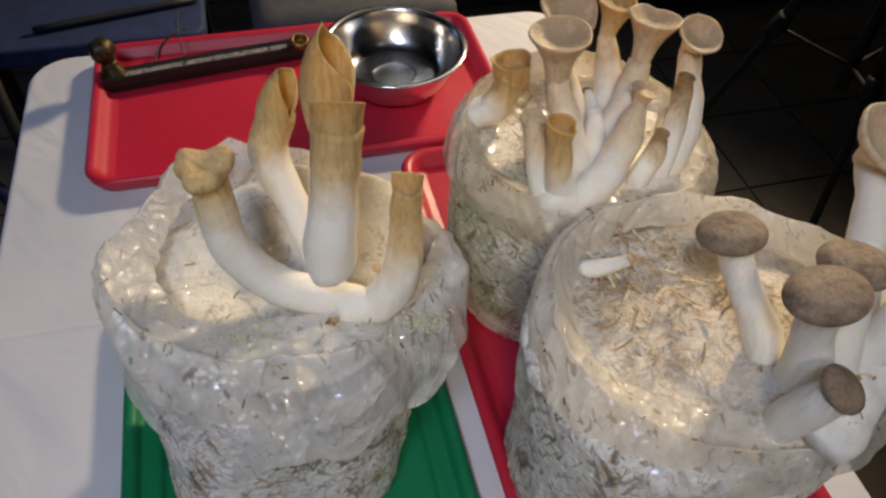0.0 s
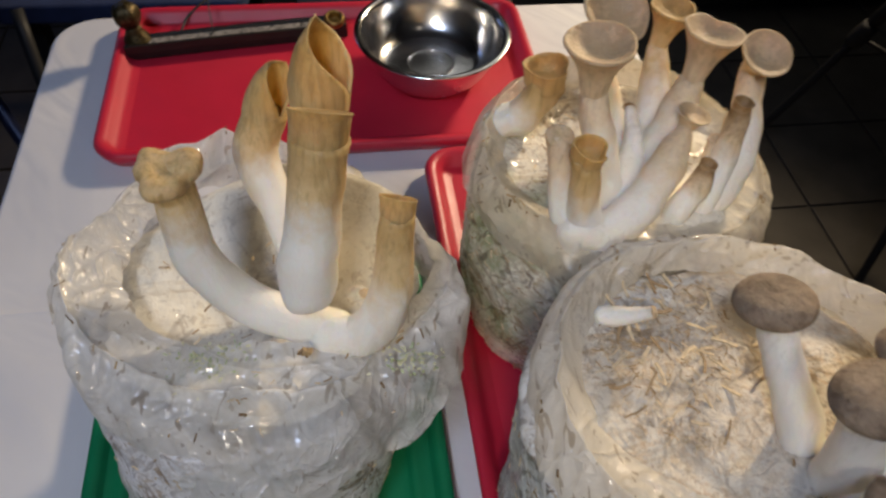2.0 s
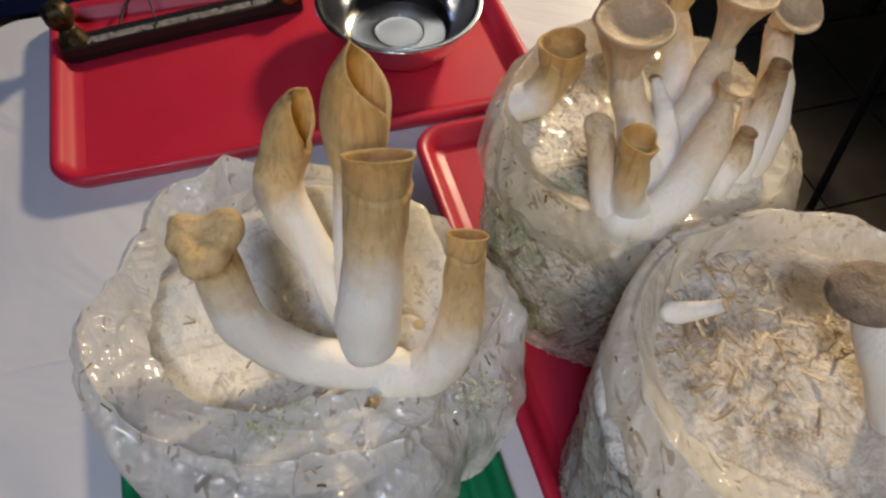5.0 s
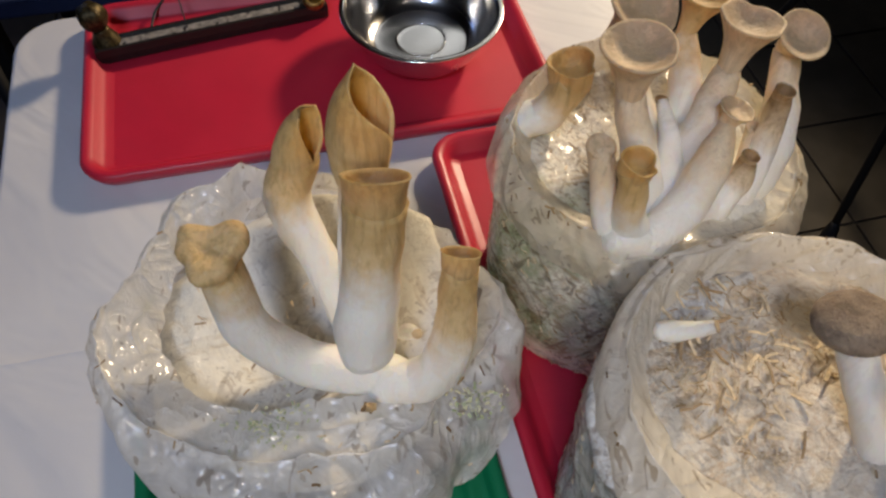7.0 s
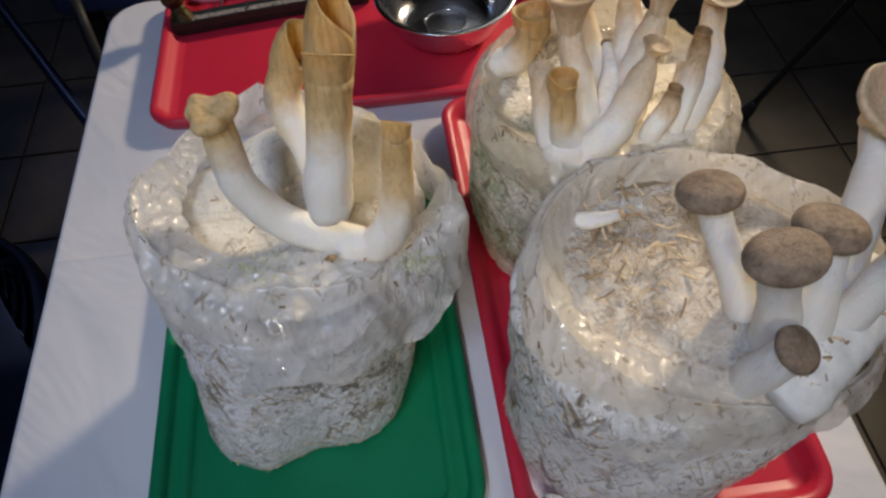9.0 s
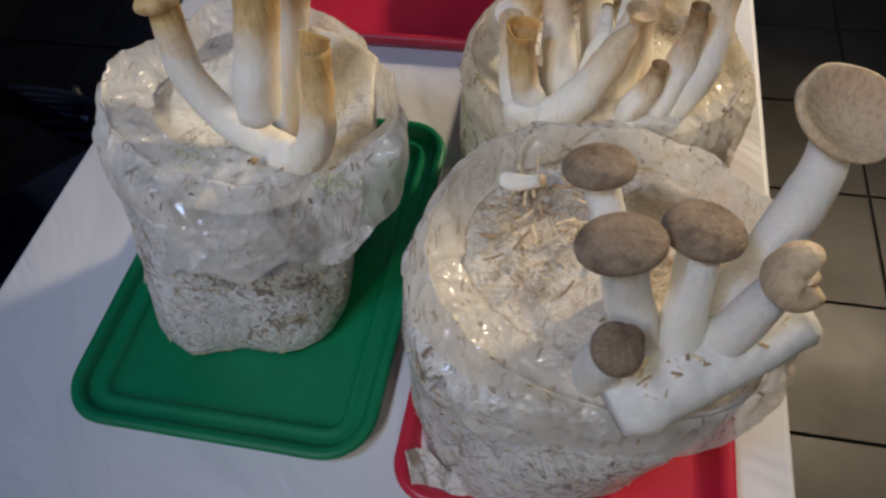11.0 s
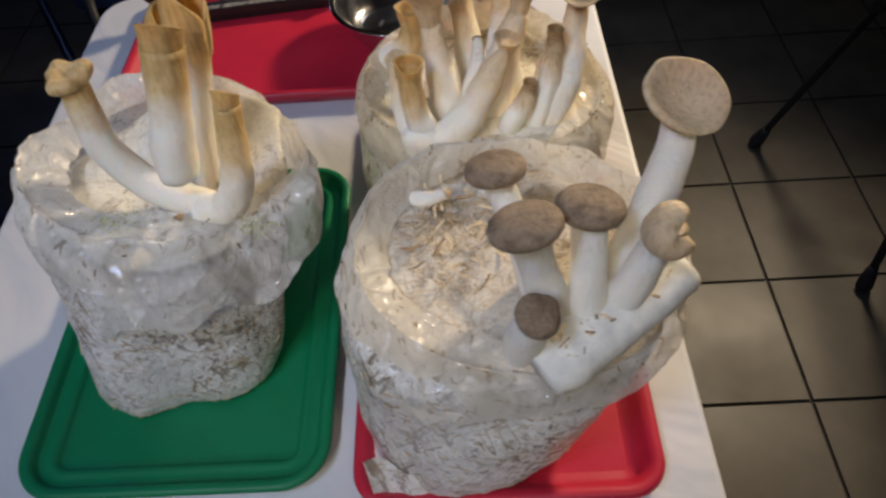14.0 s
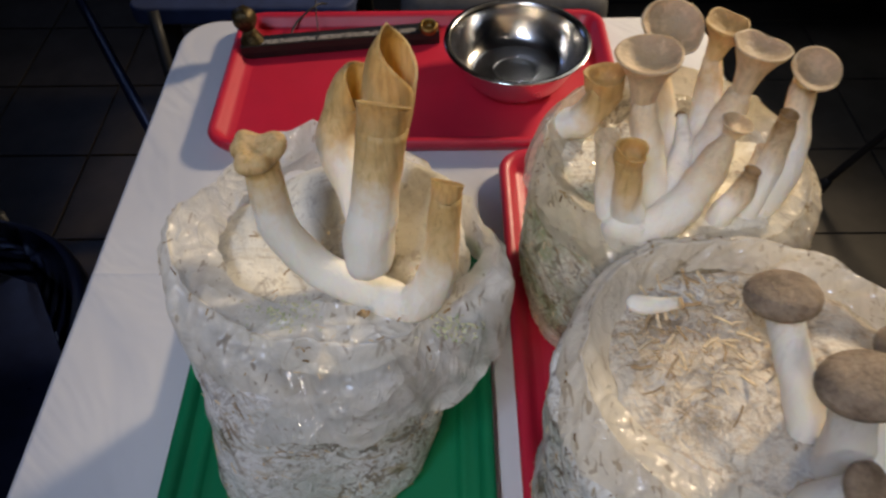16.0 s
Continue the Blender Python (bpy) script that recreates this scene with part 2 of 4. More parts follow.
BLACK = plain("black_metal", (0.010, 0.010, 0.011), 0.58, vary=0.2)
BLACK_SOFT = plain("black_plastic", (0.015, 0.015, 0.017), 0.55, vary=0.2)
BRASS = plain("aged_brass", (0.30, 0.20, 0.07), 0.5, 1.0, vary=0.5, scale=90)
DARK_BRASS = plain("dark_speckled_brass", (0.06, 0.043, 0.016), 0.45, 0.7, vary=0.85, scale=260)
EBONY = plain("black_lacquered_wood", (0.010, 0.008, 0.007), 0.48, vary=0.3, scale=60)
ASH = plain("grey_ash", (0.22, 0.20, 0.18), 0.95, vary=0.5, scale=160, grain=0.6)
STEEL = plain("polished_steel", (0.74, 0.73, 0.72), 0.19, 1.0, vary=0.03, scale=20, grain=0.0)
TILE = plain("stone_grey_tile", (0.062, 0.053, 0.042), 0.46, vary=0.25, scale=9, grain=0.12, Specular_IOR_Level=0.36)
GROUT = plain("dark_grout", (0.034, 0.029, 0.024), 0.9, vary=0.2, scale=40)
WALL = plain("dark_wall_paint", (0.05, 0.05, 0.06), 0.8, vary=0.1, scale=5)
CEIL = plain("grey_ceiling_paint", (0.25, 0.25, 0.26), 0.9, vary=0.05, scale=5)
OLIVE = plain("olive_board", (0.34, 0.25, 0.06), 0.6, vary=0.2, scale=12)
BLUE = plain("dull_blue_cloth", (0.022, 0.036, 0.10), 0.75, vary=0.2, scale=30)
GREY = plain("grey_fabric", (0.07, 0.07, 0.075), 0.8, vary=0.2, scale=40)
NAVY = plain("navy_vinyl", (0.012, 0.016, 0.04), 0.35, vary=0.2, scale=40)
STRAW = [plain("straw_pale", (0.72, 0.58, 0.38), 0.7, vary=0.3, scale=200), plain("straw_brown", (0.42, 0.29, 0.16), 0.7, vary=0.3, scale=200)]

DEBRIS = [plain("dull_straw_bit", (0.40, 0.28, 0.14), 0.7, vary=0.3, scale=200), plain("dark_straw_bit", (0.20, 0.125, 0.06), 0.7, vary=0.3, scale=200)]
MOSS = [plain("yellow_green_crumb", (0.68, 0.66, 0.42), 0.8, vary=0.2, scale=200), plain("green_crumb", (0.46, 0.52, 0.30), 0.8, vary=0.2, scale=200)]


# ---- building helpers ----
ORIGIN = {}


def thing(name, at, label, category, group="", kind=""):
    ob = new(name)
    ob.empty_display_size = 0.02
    ob.location = at
    ORIGIN[ob] = Vector(at)
    return tagged(ob, label, category, group, kind)


def part(name, bm, material, parent=None, label="", smooth=True, local=False):
    """Link a bmesh, given in world places, as one mesh object under a thing or a part."""
    if parent is not None and not local:
        bmesh.ops.translate(bm, verts=bm.verts, vec=-ORIGIN[parent])
    me = bpy.data.meshes.new(name)
    bm.normal_update()
    bm.to_mesh(me)
    bm.free()
    for mat in material if isinstance(material, (list, tuple)) else (material,):
        me.materials.append(mat)
    for poly in me.polygons:
        poly.use_smooth = smooth
    ob = new(name, me)
    if parent is not None:
        ob.parent = parent
        ORIGIN[ob] = ORIGIN[parent]
    return tagged(ob, label)


def solo(name, bm, material, label, category, kind="", smooth=True, group=""):
    return tagged(part(name, bm, material, None, "", smooth), label, category, group, kind)


def box(size, at, bevel=0.0, segments=2, turn=0.0):
    bm = bmesh.new()
    bmesh.ops.create_cube(bm, size=1)
    bmesh.ops.scale(bm, verts=bm.verts, vec=size)
    if bevel:
        bmesh.ops.bevel(bm, geom=bm.edges[:], offset=bevel, segments=segments, affect="EDGES", profile=0.5)
    bmesh.ops.transform(bm, matrix=pose(*at, 0, 0, turn), verts=bm.verts)
    return bm


def spline(points, steps):
    """Points along a Catmull-Rom curve through rows of numbers."""
    pts = [np.array(p, float) for p in points]
    pts = [2 * pts[0] - pts[1]] + pts + [2 * pts[-1] - pts[-2]]
    out = []
    for i in range(1, len(pts) - 2):
        a, b, c, d = pts[i - 1:i + 3]
        for s in np.arange(steps) / steps:
            out.append(0.5 * (2 * b + (c - a) * s + (2 * a - 5 * b + 4 * c - d) * s * s + (3 * b - a - 3 * c + d) * s ** 3))
    out.append(pts[-2])
    return out


def skin(rings, close_start=True, close_end=True, wrap=True):
    """Faces between rows of points; returns a bmesh."""
    bm = bmesh.new()
    rows = [[bm.verts.new(p) for p in ring] for ring in rings]
    n = len(rows[0])
    for a, b in zip(rows, rows[1:]):
        for i in range(n if wrap else n - 1):
            j = (i + 1) % n
            bm.faces.new((a[i], a[j], b[j], b[i]))
    for flag, row in ((close_start, rows[0]), (close_end, rows[-1])):
        if flag:
            middle = bm.verts.new(sum((v.co for v in row), Vector()) / n)
            for i in range(n):
                bm.faces.new((row[i], row[(i + 1) % n], middle) if row is rows[-1] else (row[(i + 1) % n], row[i], middle))
    return bm


def sweep(points, steps=8, sides=20, lump=0.0, flat=1.0, grow=1.0, late=1.0):
    """A tube along rows of (x, y, z, radius), with its growth attribute from 0 to 1."""
    rows = spline(points, steps)
    centres = [Vector(r[:3]) for r in rows]
    tangents = [(centres[min(i + 1, len(rows) - 1)] - centres[max(i - 1, 0)]).normalized() for i in range(len(rows))]
    side = tangents[0].orthogonal().normalized()
    rings, growth = [], []
    run = [0.0]
    for a, b in zip(centres, centres[1:]):
        run.append(run[-1] + (b - a).length)
    for i, (c, t, r) in enumerate(zip(centres, tangents, rows)):
        side = (side - t * side.dot(t)).normalized()
        other = t.cross(side)
        ring = []
        for k in range(sides):
            a = 2 * math.pi * k / sides
            d = side * math.cos(a) + other * math.sin(a) * flat
            rad = max(r[3], 0.0003)
            rad *= 1 + lump * noise.noise(c * 55 + d * 0.9)
            ring.append(c + d * rad)
        rings.append(ring)
        growth += [grow * (run[i] / run[-1]) ** late] * sides
    bm = skin(rings)
    layer = bm.verts.layers.float.new("growth")
    bm.verts.ensure_lookup_table()
    for i, v in enumerate(bm.verts):
        v[layer] = growth[i] if i < len(growth) else (0.0 if i == len(growth) else grow)
    return bm


def turned(at, face, profile, radius, sides=36, wave=0.0, lobes=3, lean=0.0, lean_at=0.0, oval=1.0, oval_at=0.0, seed=0.0, steps=3, grow=None):
    """A body of revolution round face through at; the rim may wave, lean or be oval."""
    up = Vector(face).normalized()
    east = (Vector((1, 0, 0)) - up * up.x).normalized()
    turn = Matrix((east, up.cross(east), up)).transposed()
    rings = []
    for r, h in spline(profile, steps):
        ring = []
        for k in range(sides):
            a = 2 * math.pi * k / sides
            w = wave * min(1.0, max(r, 0)) * (math.sin(lobes * a + seed) * 0.6 + noise.noise(Vector((math.cos(a), math.sin(a), seed)) * 1.6) * 0.9)
            q = max(r, 0.001) * (1 + w)
            x, y = q * math.cos(a - oval_at) * oval, q * math.sin(a - oval_at) / oval ** 0.5
            x, y = x * math.cos(oval_at) - y * math.sin(oval_at), x * math.sin(oval_at) + y * math.cos(oval_at)
            rise = h + lean * min(1.0, max(0.02, r)) * max(0.0, 1 + h) * math.cos(a - lean_at) + w * 0.5
            ring.append(Vector(at) + turn @ Vector((x, y, rise)) * radius)
        rings.append(ring)
    bm = skin(rings)
    if grow:
        layer = bm.verts.layers.float.new("growth")
        bm.verts.ensure_lookup_table()
        for i, v in enumerate(bm.verts):
            v[layer] = grow[0] + (grow[1] - grow[0]) * min(1.0, i // sides / (0.5 * len(rings)))
    return bm


TRUMPET = [(0.34, -2.1), (0.40, -1.5), (0.53, -0.85), (0.78, -0.32), (0.97, -0.03), (1.0, 0.07), (0.93, 0.10), (0.78, -0.02), (0.45, -0.22), (0.05, -0.32)]
STUB = [(0.45, -1.1), (0.52, -0.78), (0.65, -0.42), (0.85, -0.14), (0.98, 0.0), (1.0, 0.08), (0.93, 0.10), (0.75, 0.0), (0.42, -0.16), (0.05, -0.22)]
BUTTON = [(0.30, -0.30), (0.62, -0.34), (0.90, -0.30), (1.0, -0.12), (0.95, 0.08), (0.76, 0.24), (0.42, 0.34), (0.04, 0.37)]
CUP = [(0.92, -1.0), (0.95, -0.72), (0.97, -0.35), (1.0, -0.06), (1.04, 0.02), (0.98, 0.05), (0.88, -0.06), (0.78, -0.35), (0.6, -0.62), (0.3, -0.75), (0.04, -0.78)]
SHEATH = [(0.90, -0.42), (0.95, -0.28), (0.98, -0.12), (1.02, 0.0), (0.99, 0.05), (0.9, 0.0), (0.6, -0.06), (0.04, -0.08)]
LOBED = [(0.52, -0.95), (0.58, -0.6), (0.84, -0.36), (1.0, -0.10), (0.98, 0.14), (0.8, 0.27), (0.45, 0.24), (0.04, 0.16)]


DISHED = [(0.60, -0.62), (0.66, -0.48), (0.92, -0.38), (1.06, -0.16), (1.03, 0.08), (0.84, 0.24), (0.58, 0.22), (0.32, 0.10), (0.04, 0.06)]

SPOON = [(0.44, -0.98), (0.50, -0.66), (0.70, -0.34), (0.95, -0.12), (1.04, 0.04), (1.0, 0.15), (0.84, 0.10), (0.62, -0.06), (0.3, -0.20), (0.03, -0.24)]


def hood(base, tip, opening, radius, start, blunt=0.0, bulge=0.22, flare=0.0, sides=22, rows=22):
    """A rolled, slit cap: a tube from base that opens towards one side and runs out in a tip; its growth goes from 0.8 to 1."""
    base, tip = Vector(base), Vector(tip)
    axis = (tip - base).normalized()
    front = Vector(opening)
    front = (front - axis * front.dot(axis)).normalized()
    side = axis.cross(front)
    rings = []
    for i in range(rows + 1):
        s = i / rows
        u = max(0.0, (s - start) / (1 - start))
        half = math.pi * (1 - (1 - blunt) * u ** 1.5) * 0.985
        r = radius * (0.86 + bulge * math.sin(math.pi * min(1.0, s * 1.1)) + 0.05 * noise.noise(axis * s * 3)) * (1 - 0.25 * u ** 3) * (1 + flare * s ** 1.5)
        centre = base.lerp(tip, s) + front * radius * (0.55 * u * u)
        outer, inner = [], []
        for k in range(sides + 1):
            a = math.pi + half * (2 * k / sides - 1)
            curl = 1 + 0.10 * u * abs(2 * k / sides - 1) ** 6 + 0.05 * noise.noise(Vector((math.cos(a) * 1.5, math.sin(a) * 1.5, s * 3)))
            way = front * math.cos(a) + side * math.sin(a)
            thick = 0.0024 * (1 - 0.6 * u)
            outer.append(centre + way * r * curl)
            inner.append(centre + way * max(0.0005, r * curl - thick))
        rings.append(outer + inner[::-1])
    bm = skin(rings)
    layer = bm.verts.layers.float.new("growth")
    n = 2 * (sides + 1)
    for i, v in enumerate(bm.verts):
        v[layer] = 0.78 + 0.22 * min(1.0, i // n / rows)
    return bm


def curled(centre, across, up, size, thick):
    """An ear-shaped cap: a fat roll bent into a ring that stays open on one side."""
    c, x, y = Vector(centre), Vector(across).normalized(), Vector(up).normalized()
    pts = []
    for k in range(8):
        a = radians(55 + 285 * k / 7)
        p = c + (x * math.cos(a) + y * math.sin(a) * 1.2) * size
        pts.append((*p, thick * (0.55 + 0.55 * math.sin(math.pi * (k + 0.8) / 8.6))))
    bm = sweep(pts, 5, 18, 0.12)
    layer = bm.verts.layers.float["growth"]
    for v in bm.verts:
        v[layer] = 0.82 + 0.08 * noise.noise(v.co * 90)
    return bm


def mushroom(label, points, kind, radius, face, material, lump=0.10, group="", rooted=True, own=None, late=1.0, **shape):
    """A king oyster mushroom: a stem along points (heights above the table) and a cap at its end."""
    pts = [(x, y, z + TOP, r) for x, y, z, r in points]
    ob = thing("mushroom", pts[0][:3], label, "mushroom", group)
    dip, low, start = {id(TRUMPET): (1.7, 0.78, 0.70), id(STUB): (1.05, 0.80, 0.60), id(SPOON): (0.85, 0.66, 0.60), id(SHEATH): (0.16, 0.98, 0.95), id(CUP): (0.86, 0.97, 0.90), id(LOBED): (0.3, 0.84, 0.78), id(DISHED): (0.42, 0.84, 0.80)}.get(id(kind), (0.1, 0.9, 0.9))
    end = Vector(pts[-1][:3]) - Vector(face).normalized() * radius * dip
    up = Vector(face).normalized()
    pts = [p for p in pts[:-1] if (Vector(p[:3]) - end).dot(up) < -0.35 * radius or kind is SPOON] + pts[-1:]
    tip = 0.96 * radius if kind is CUP else 1.02 * radius if kind is SHEATH else 0.47 * radius if kind in (STUB, SPOON) else 0.42 * radius if kind is TRUMPET else pts[-1][3]
    root = (*(Vector(pts[0][:3]) - Vector((0, 0, 0.02))), pts[0][3] * 0.9)
    part("stem", sweep([root] * rooted + pts[:-1] + [(*end, tip)], lump=lump, grow=low, late=late), STEM if kind is BUTTON or group.endswith("open bag") else material, ob)
    part("cap", own if own else turned(pts[-1][:3], face, kind, radius, grow=(start, 0.80 if kind in (DISHED, SPOON) else 0.90 if kind is LOBED else 1.0), **shape), material, ob)
    return ob


def periodic(values):
    """A smooth closed curve over eight even directions, from +x counter-clockwise."""
    v = np.array(values, float)
    n = len(v)

    def at(a):
        s = (a / (2 * math.pi)) % 1.0 * n
        i, f = int(s), s - int(s)
        p, q, r, t = v[(i - 1) % n], v[i % n], v[(i + 1) % n], v[(i + 2) % n]
        return 0.5 * (2 * q + (r - p) * f + (2 * p - 5 * q + 4 * r - t) * f * f + (3 * q - p - 3 * r + t) * f ** 3)
    return at


def ridge(p):
    return 1 - 2 * abs(noise.noise(p))


def zigzag(x):
    """A triangle wave of period 1 between -1 and 1."""
    return 4 * abs(x - math.floor(x + 0.5)) - 1


def fold_planes(seed):
    """Directions, sizes and starts of the creases of crumpled film."""
    rnd = random.Random(int(seed * 100))
    return [(Vector((rnd.gauss(0, 1), rnd.gauss(0, 1), rnd.gauss(0, 1))).normalized(), f, rnd.random()) for f in (0.6, 0.85, 1.2, 1.7, 2.4, 3.5, 5.0, 7.0)]


def facets(p, planes, grain, seed):
    """Height of crumpled film: flat facets that meet in sharp creases."""
    s = Vector((seed, 0, seed * 0.3))
    q = p * grain + noise.noise_vector(p * grain * 0.45 + s) * 0.32
    d = 0.0
    for i, (n, f, c) in enumerate(planes):
        gate = 1.0 if i < 2 else min(1.0, max(0.0, 0.45 + 1.6 * noise.noise(p * grain * 0.6 + n * 7)))
        d += zigzag(q.dot(n) * f + c) / f * gate * (0.75 if i < 4 else 0.4)
    return d


def sheet(centre, rows, around=220, steps=10, crumple=0.004, fold=0.003, ragged=0.0, seed=0.0, grain=18.0, lean=(0, 0), turn=0.0, twist=4.0, sharp=1.0):
    """A closed skin round a leaning axis; each row holds radii and heights in eight directions. lean: shift of the axis at the table, gone at 0.2 m."""
    full = lambda v: [v] * 8 if isinstance(v, (int, float)) else v
    curves = [(periodic(full(r)), periodic(full(z))) for r, z in rows]
    rings = [[] for _ in range((len(rows) - 1) * steps + 1)]
    last = len(rings) - 1
    planes = fold_planes(seed)
    for k in range(around):
        a = 2 * math.pi * k / around
        line = spline([(r(a), z(a)) for r, z in curves], steps)
        for i, (r, z) in enumerate(line):
            p = Vector((r * math.cos(a), r * math.sin(a), z))
            s = Vector((seed, seed * 0.7, 0))
            q = p * grain + s
            soft_wave = noise.noise(q * 0.55) * 1.2 + noise.noise(q * 1.2) * 0.55
            lines = max(0.0, ridge(q * 0.8 + s)) ** 7 * 0.45 + max(0.0, ridge(q * 1.9)) ** 7 * 0.22 + max(0.0, ridge(q * 4.1)) ** 6 * 0.06
            d = crumple * ((1 - 0.8 * sharp) * soft_wave + (1 - sharp) * (lines - 0.35))
            if sharp:
                d += crumple * sharp * facets(p, planes, grain, seed)
            b = a + z * twist
            for size, share in ((4.5, 0.8), (9.0, 0.22 + 0.3 * noise.noise(p * 12)), (19.0, 0.04 + 0.12 * noise.noise(p * 20 + s))):
                d += fold * share * ridge(Vector((math.cos(b) * size + seed, math.sin(b) * size, z * 5)))
            d += 0.45 * fold * sharp * zigzag(b * 2.3 + noise.noise(p * 9) * 0.5) * max(0.0, 0.5 + noise.noise(p * 8 + s))
            d *= min(1.0, max(r, 0) / 0.03)
            z2 = z + d * 0.55 + ragged * (i / last) ** 3 * noise.noise(Vector((math.cos(a) * 3, math.sin(a) * 3, seed)))
            rr, low, b = r + d, max(0.0, 1 - z / 0.2), a + turn
            rings[i].append(Vector((centre[0] + lean[0] * low + rr * math.cos(b), centre[1] + lean[1] * low + rr * math.sin(b), TOP + max(z2, 0.0047))))
    return rings


def scatter_straws(parent, name, count, place, seed, length=(0.005, 0.014), width=0.0007, mats=None, label="loose chopped straw"):
    """Loose chopped straw as one joined part."""
    rnd = random.Random(seed)
    verts, faces, slots = [], [], []
    for _ in range(count):
        p, up = place(rnd)
        up = Vector(up).normalized()
        along = (Matrix.Rotation(rnd.uniform(0, 6.28), 3, up) @ up.orthogonal()).normalized()
        along = (along + up * rnd.uniform(-0.25, 0.35)).normalized()
        side = along.cross(up).normalized()
        top = side.cross(along)
        half, w = rnd.uniform(*length) / 2, width * rnd.uniform(0.5, 1.5)
        bend = rnd.uniform(-0.2, 0.2) * half
        b = len(verts)
        for s, off in ((-1, 0), (0, bend), (1, 0)):
            for u, v in ((-w, 0), (w, 0), (w, w), (-w, w)):
                verts.append(Vector(p) + along * half * s + side * (u + off) + top * v - ORIGIN[parent])
        for r in (0, 4):
            for i in range(4):
                j = (i + 1) % 4
                faces.append((b + r + i, b + r + j, b + r + 4 + j, b + r + 4 + i))
        faces += [(b + 3, b + 2, b + 1, b), (b + 8, b + 9, b + 10, b + 11)]
        slots += [0 if rnd.random() < 0.6 else 1] * 10
    me = bpy.data.meshes.new(name)
    me.from_pydata(verts, [], faces)
    for m in mats or STRAW:
        me.materials.append(m)
    me.polygons.foreach_set("material_index", slots)
    ob = new(name, me)
    ob.parent = parent
    ORIGIN[ob] = ORIGIN[parent]
    return tagged(ob, label, kind="stuff")


# ---- the room ----
solo("wall_north", box((7.0, 0.12, 3.0), (0.6, 4.06, 1.5)), WALL, "dark painted wall far behind the table", "wall", "structure", False)
solo("wall_south", box((7.0, 0.12, 3.0), (0.6, -2.56, 1.5)), WALL, "dark painted wall behind the camera", "wall", "structure", False)
solo("wall_west", box((0.12, 6.5, 3.0), (-2.84, 0.75, 1.5)), WALL, "dark painted side wall", "wall", "structure", False)
solo("wall_east", box((0.12, 6.5, 3.0), (4.04, 0.75, 1.5)), WALL, "dark painted side wall", "wall", "structure", False)
solo("ceiling", box((7.0, 6.74, 0.1), (0.6, 0.75, 3.052)), CEIL, "plain grey ceiling", "ceiling", "structure", False)

# the table
def rounded_plate(x0, x1, y0, y1, z0, z1, radius, bevel=0.006):
    bm = bmesh.new()
    ring = []
    for cx, cy, a0 in ((x1 - radius, y1 - radius, 0), (x0 + radius, y1 - radius, 90), (x0 + radius, y0 + radius, 180), (x1 - radius, y0 + radius, 270)):
        for k in range(9):
            a = radians(a0 + k * 90 / 8)
            ring.append((cx + radius * math.cos(a), cy + radius * math.sin(a)))
    f = bm.faces.new([bm.verts.new((x, y, z0)) for x, y in ring])
    ext = bmesh.ops.extrude_face_region(bm, geom=[f])
    bmesh.ops.translate(bm, verts=[v for v in ext["geom"] if isinstance(v, bmesh.types.BMVert)], vec=(0, 0, z1 - z0))
    bmesh.ops.recalc_face_normals(bm, faces=bm.faces)
    edges = [e for e in bm.edges if abs(e.verts[0].co.z - e.verts[1].co.z) < 1e-6]
    bmesh.ops.bevel(bm, geom=edges, offset=bevel, segments=3, affect="EDGES", profile=0.5)
    return bm


table = thing("folding_table", (0.073, 0.35, 0), "white plastic folding table with rounded corners", "table")
part("tabletop", rounded_plate(-0.306, 0.453, -0.27, 0.967, TOP - 0.04, TOP, 0.055), WHITE, table, "", False)
for sx in (-0.21, 0.36):
    for sy in (-0.15, 0.85):
        part("leg", sweep([(sx, sy, 0.002, 0.0125), (sx, sy, 0.35, 0.0125), (sx, sy, TOP - 0.041, 0.0125)], 2, 12), BLACK, table)
    part("crossbar", sweep([(sx, -0.14, 0.2, 0.009), (sx, 0.35, 0.2, 0.009), (sx, 0.84, 0.2, 0.009)], 2, 10), BLACK, table)


def tray(label, x0, x1, y0, y1, height, radius, material, lip=0.014, ribs=0):
    """A moulded serving tray with a rolled rim, sloping sides and a flat floor."""
    ob = thing("tray", ((x0 + x1) / 2, (y0 + y1) / 2, TOP), label, "tray", "serving trays")
    rows = [(0.018, 0.0012), (0.007, 0.0022), (0.0015, 0.012), (-0.0, height * 0.8), (0.0015, height * 0.96), (0.005, height), (0.009, height * 0.97), (lip, height * 0.80)]
    if ribs:
        rows += [(lip + 0.002, height * 0.58), (lip + 0.003, height * 0.52), (lip + 0.011, height * 0.52), (lip + 0.013, height * 0.56), (lip + 0.017, height * 0.55), (lip + 0.020, 0.007), (lip + 0.022, 0.0046), (lip + 0.03, 0.0045)]
    else:
        rows += [(lip + 0.004, height * 0.4), (lip + 0.009, 0.0065), (lip + 0.016, 0.0045)]
    rows = [(0.10, 0.0012)] + rows + [(0.10, 0.0042)]
    rings = []
    for inset, h in rows:
        r = max(0.006, radius - inset)
        ring = []
        for cx, cy, a0 in ((x1 - inset - r, y1 - inset - r, 0), (x0 + inset + r, y1 - inset - r, 90), (x0 + inset + r, y0 + inset + r, 180), (x1 - inset - r, y0 + inset + r, 270)):
            for k in range(9):
                a = radians(a0 + k * 90 / 8)
                ring.append((cx + r * math.cos(a), cy + r * math.sin(a), TOP + h))
        rings.append(ring)
    part("rim", skin(rings[:-1], True, False), material, ob)
    part("floor_panel", skin(rings[-2:], False, True), material, ob)
    return ob


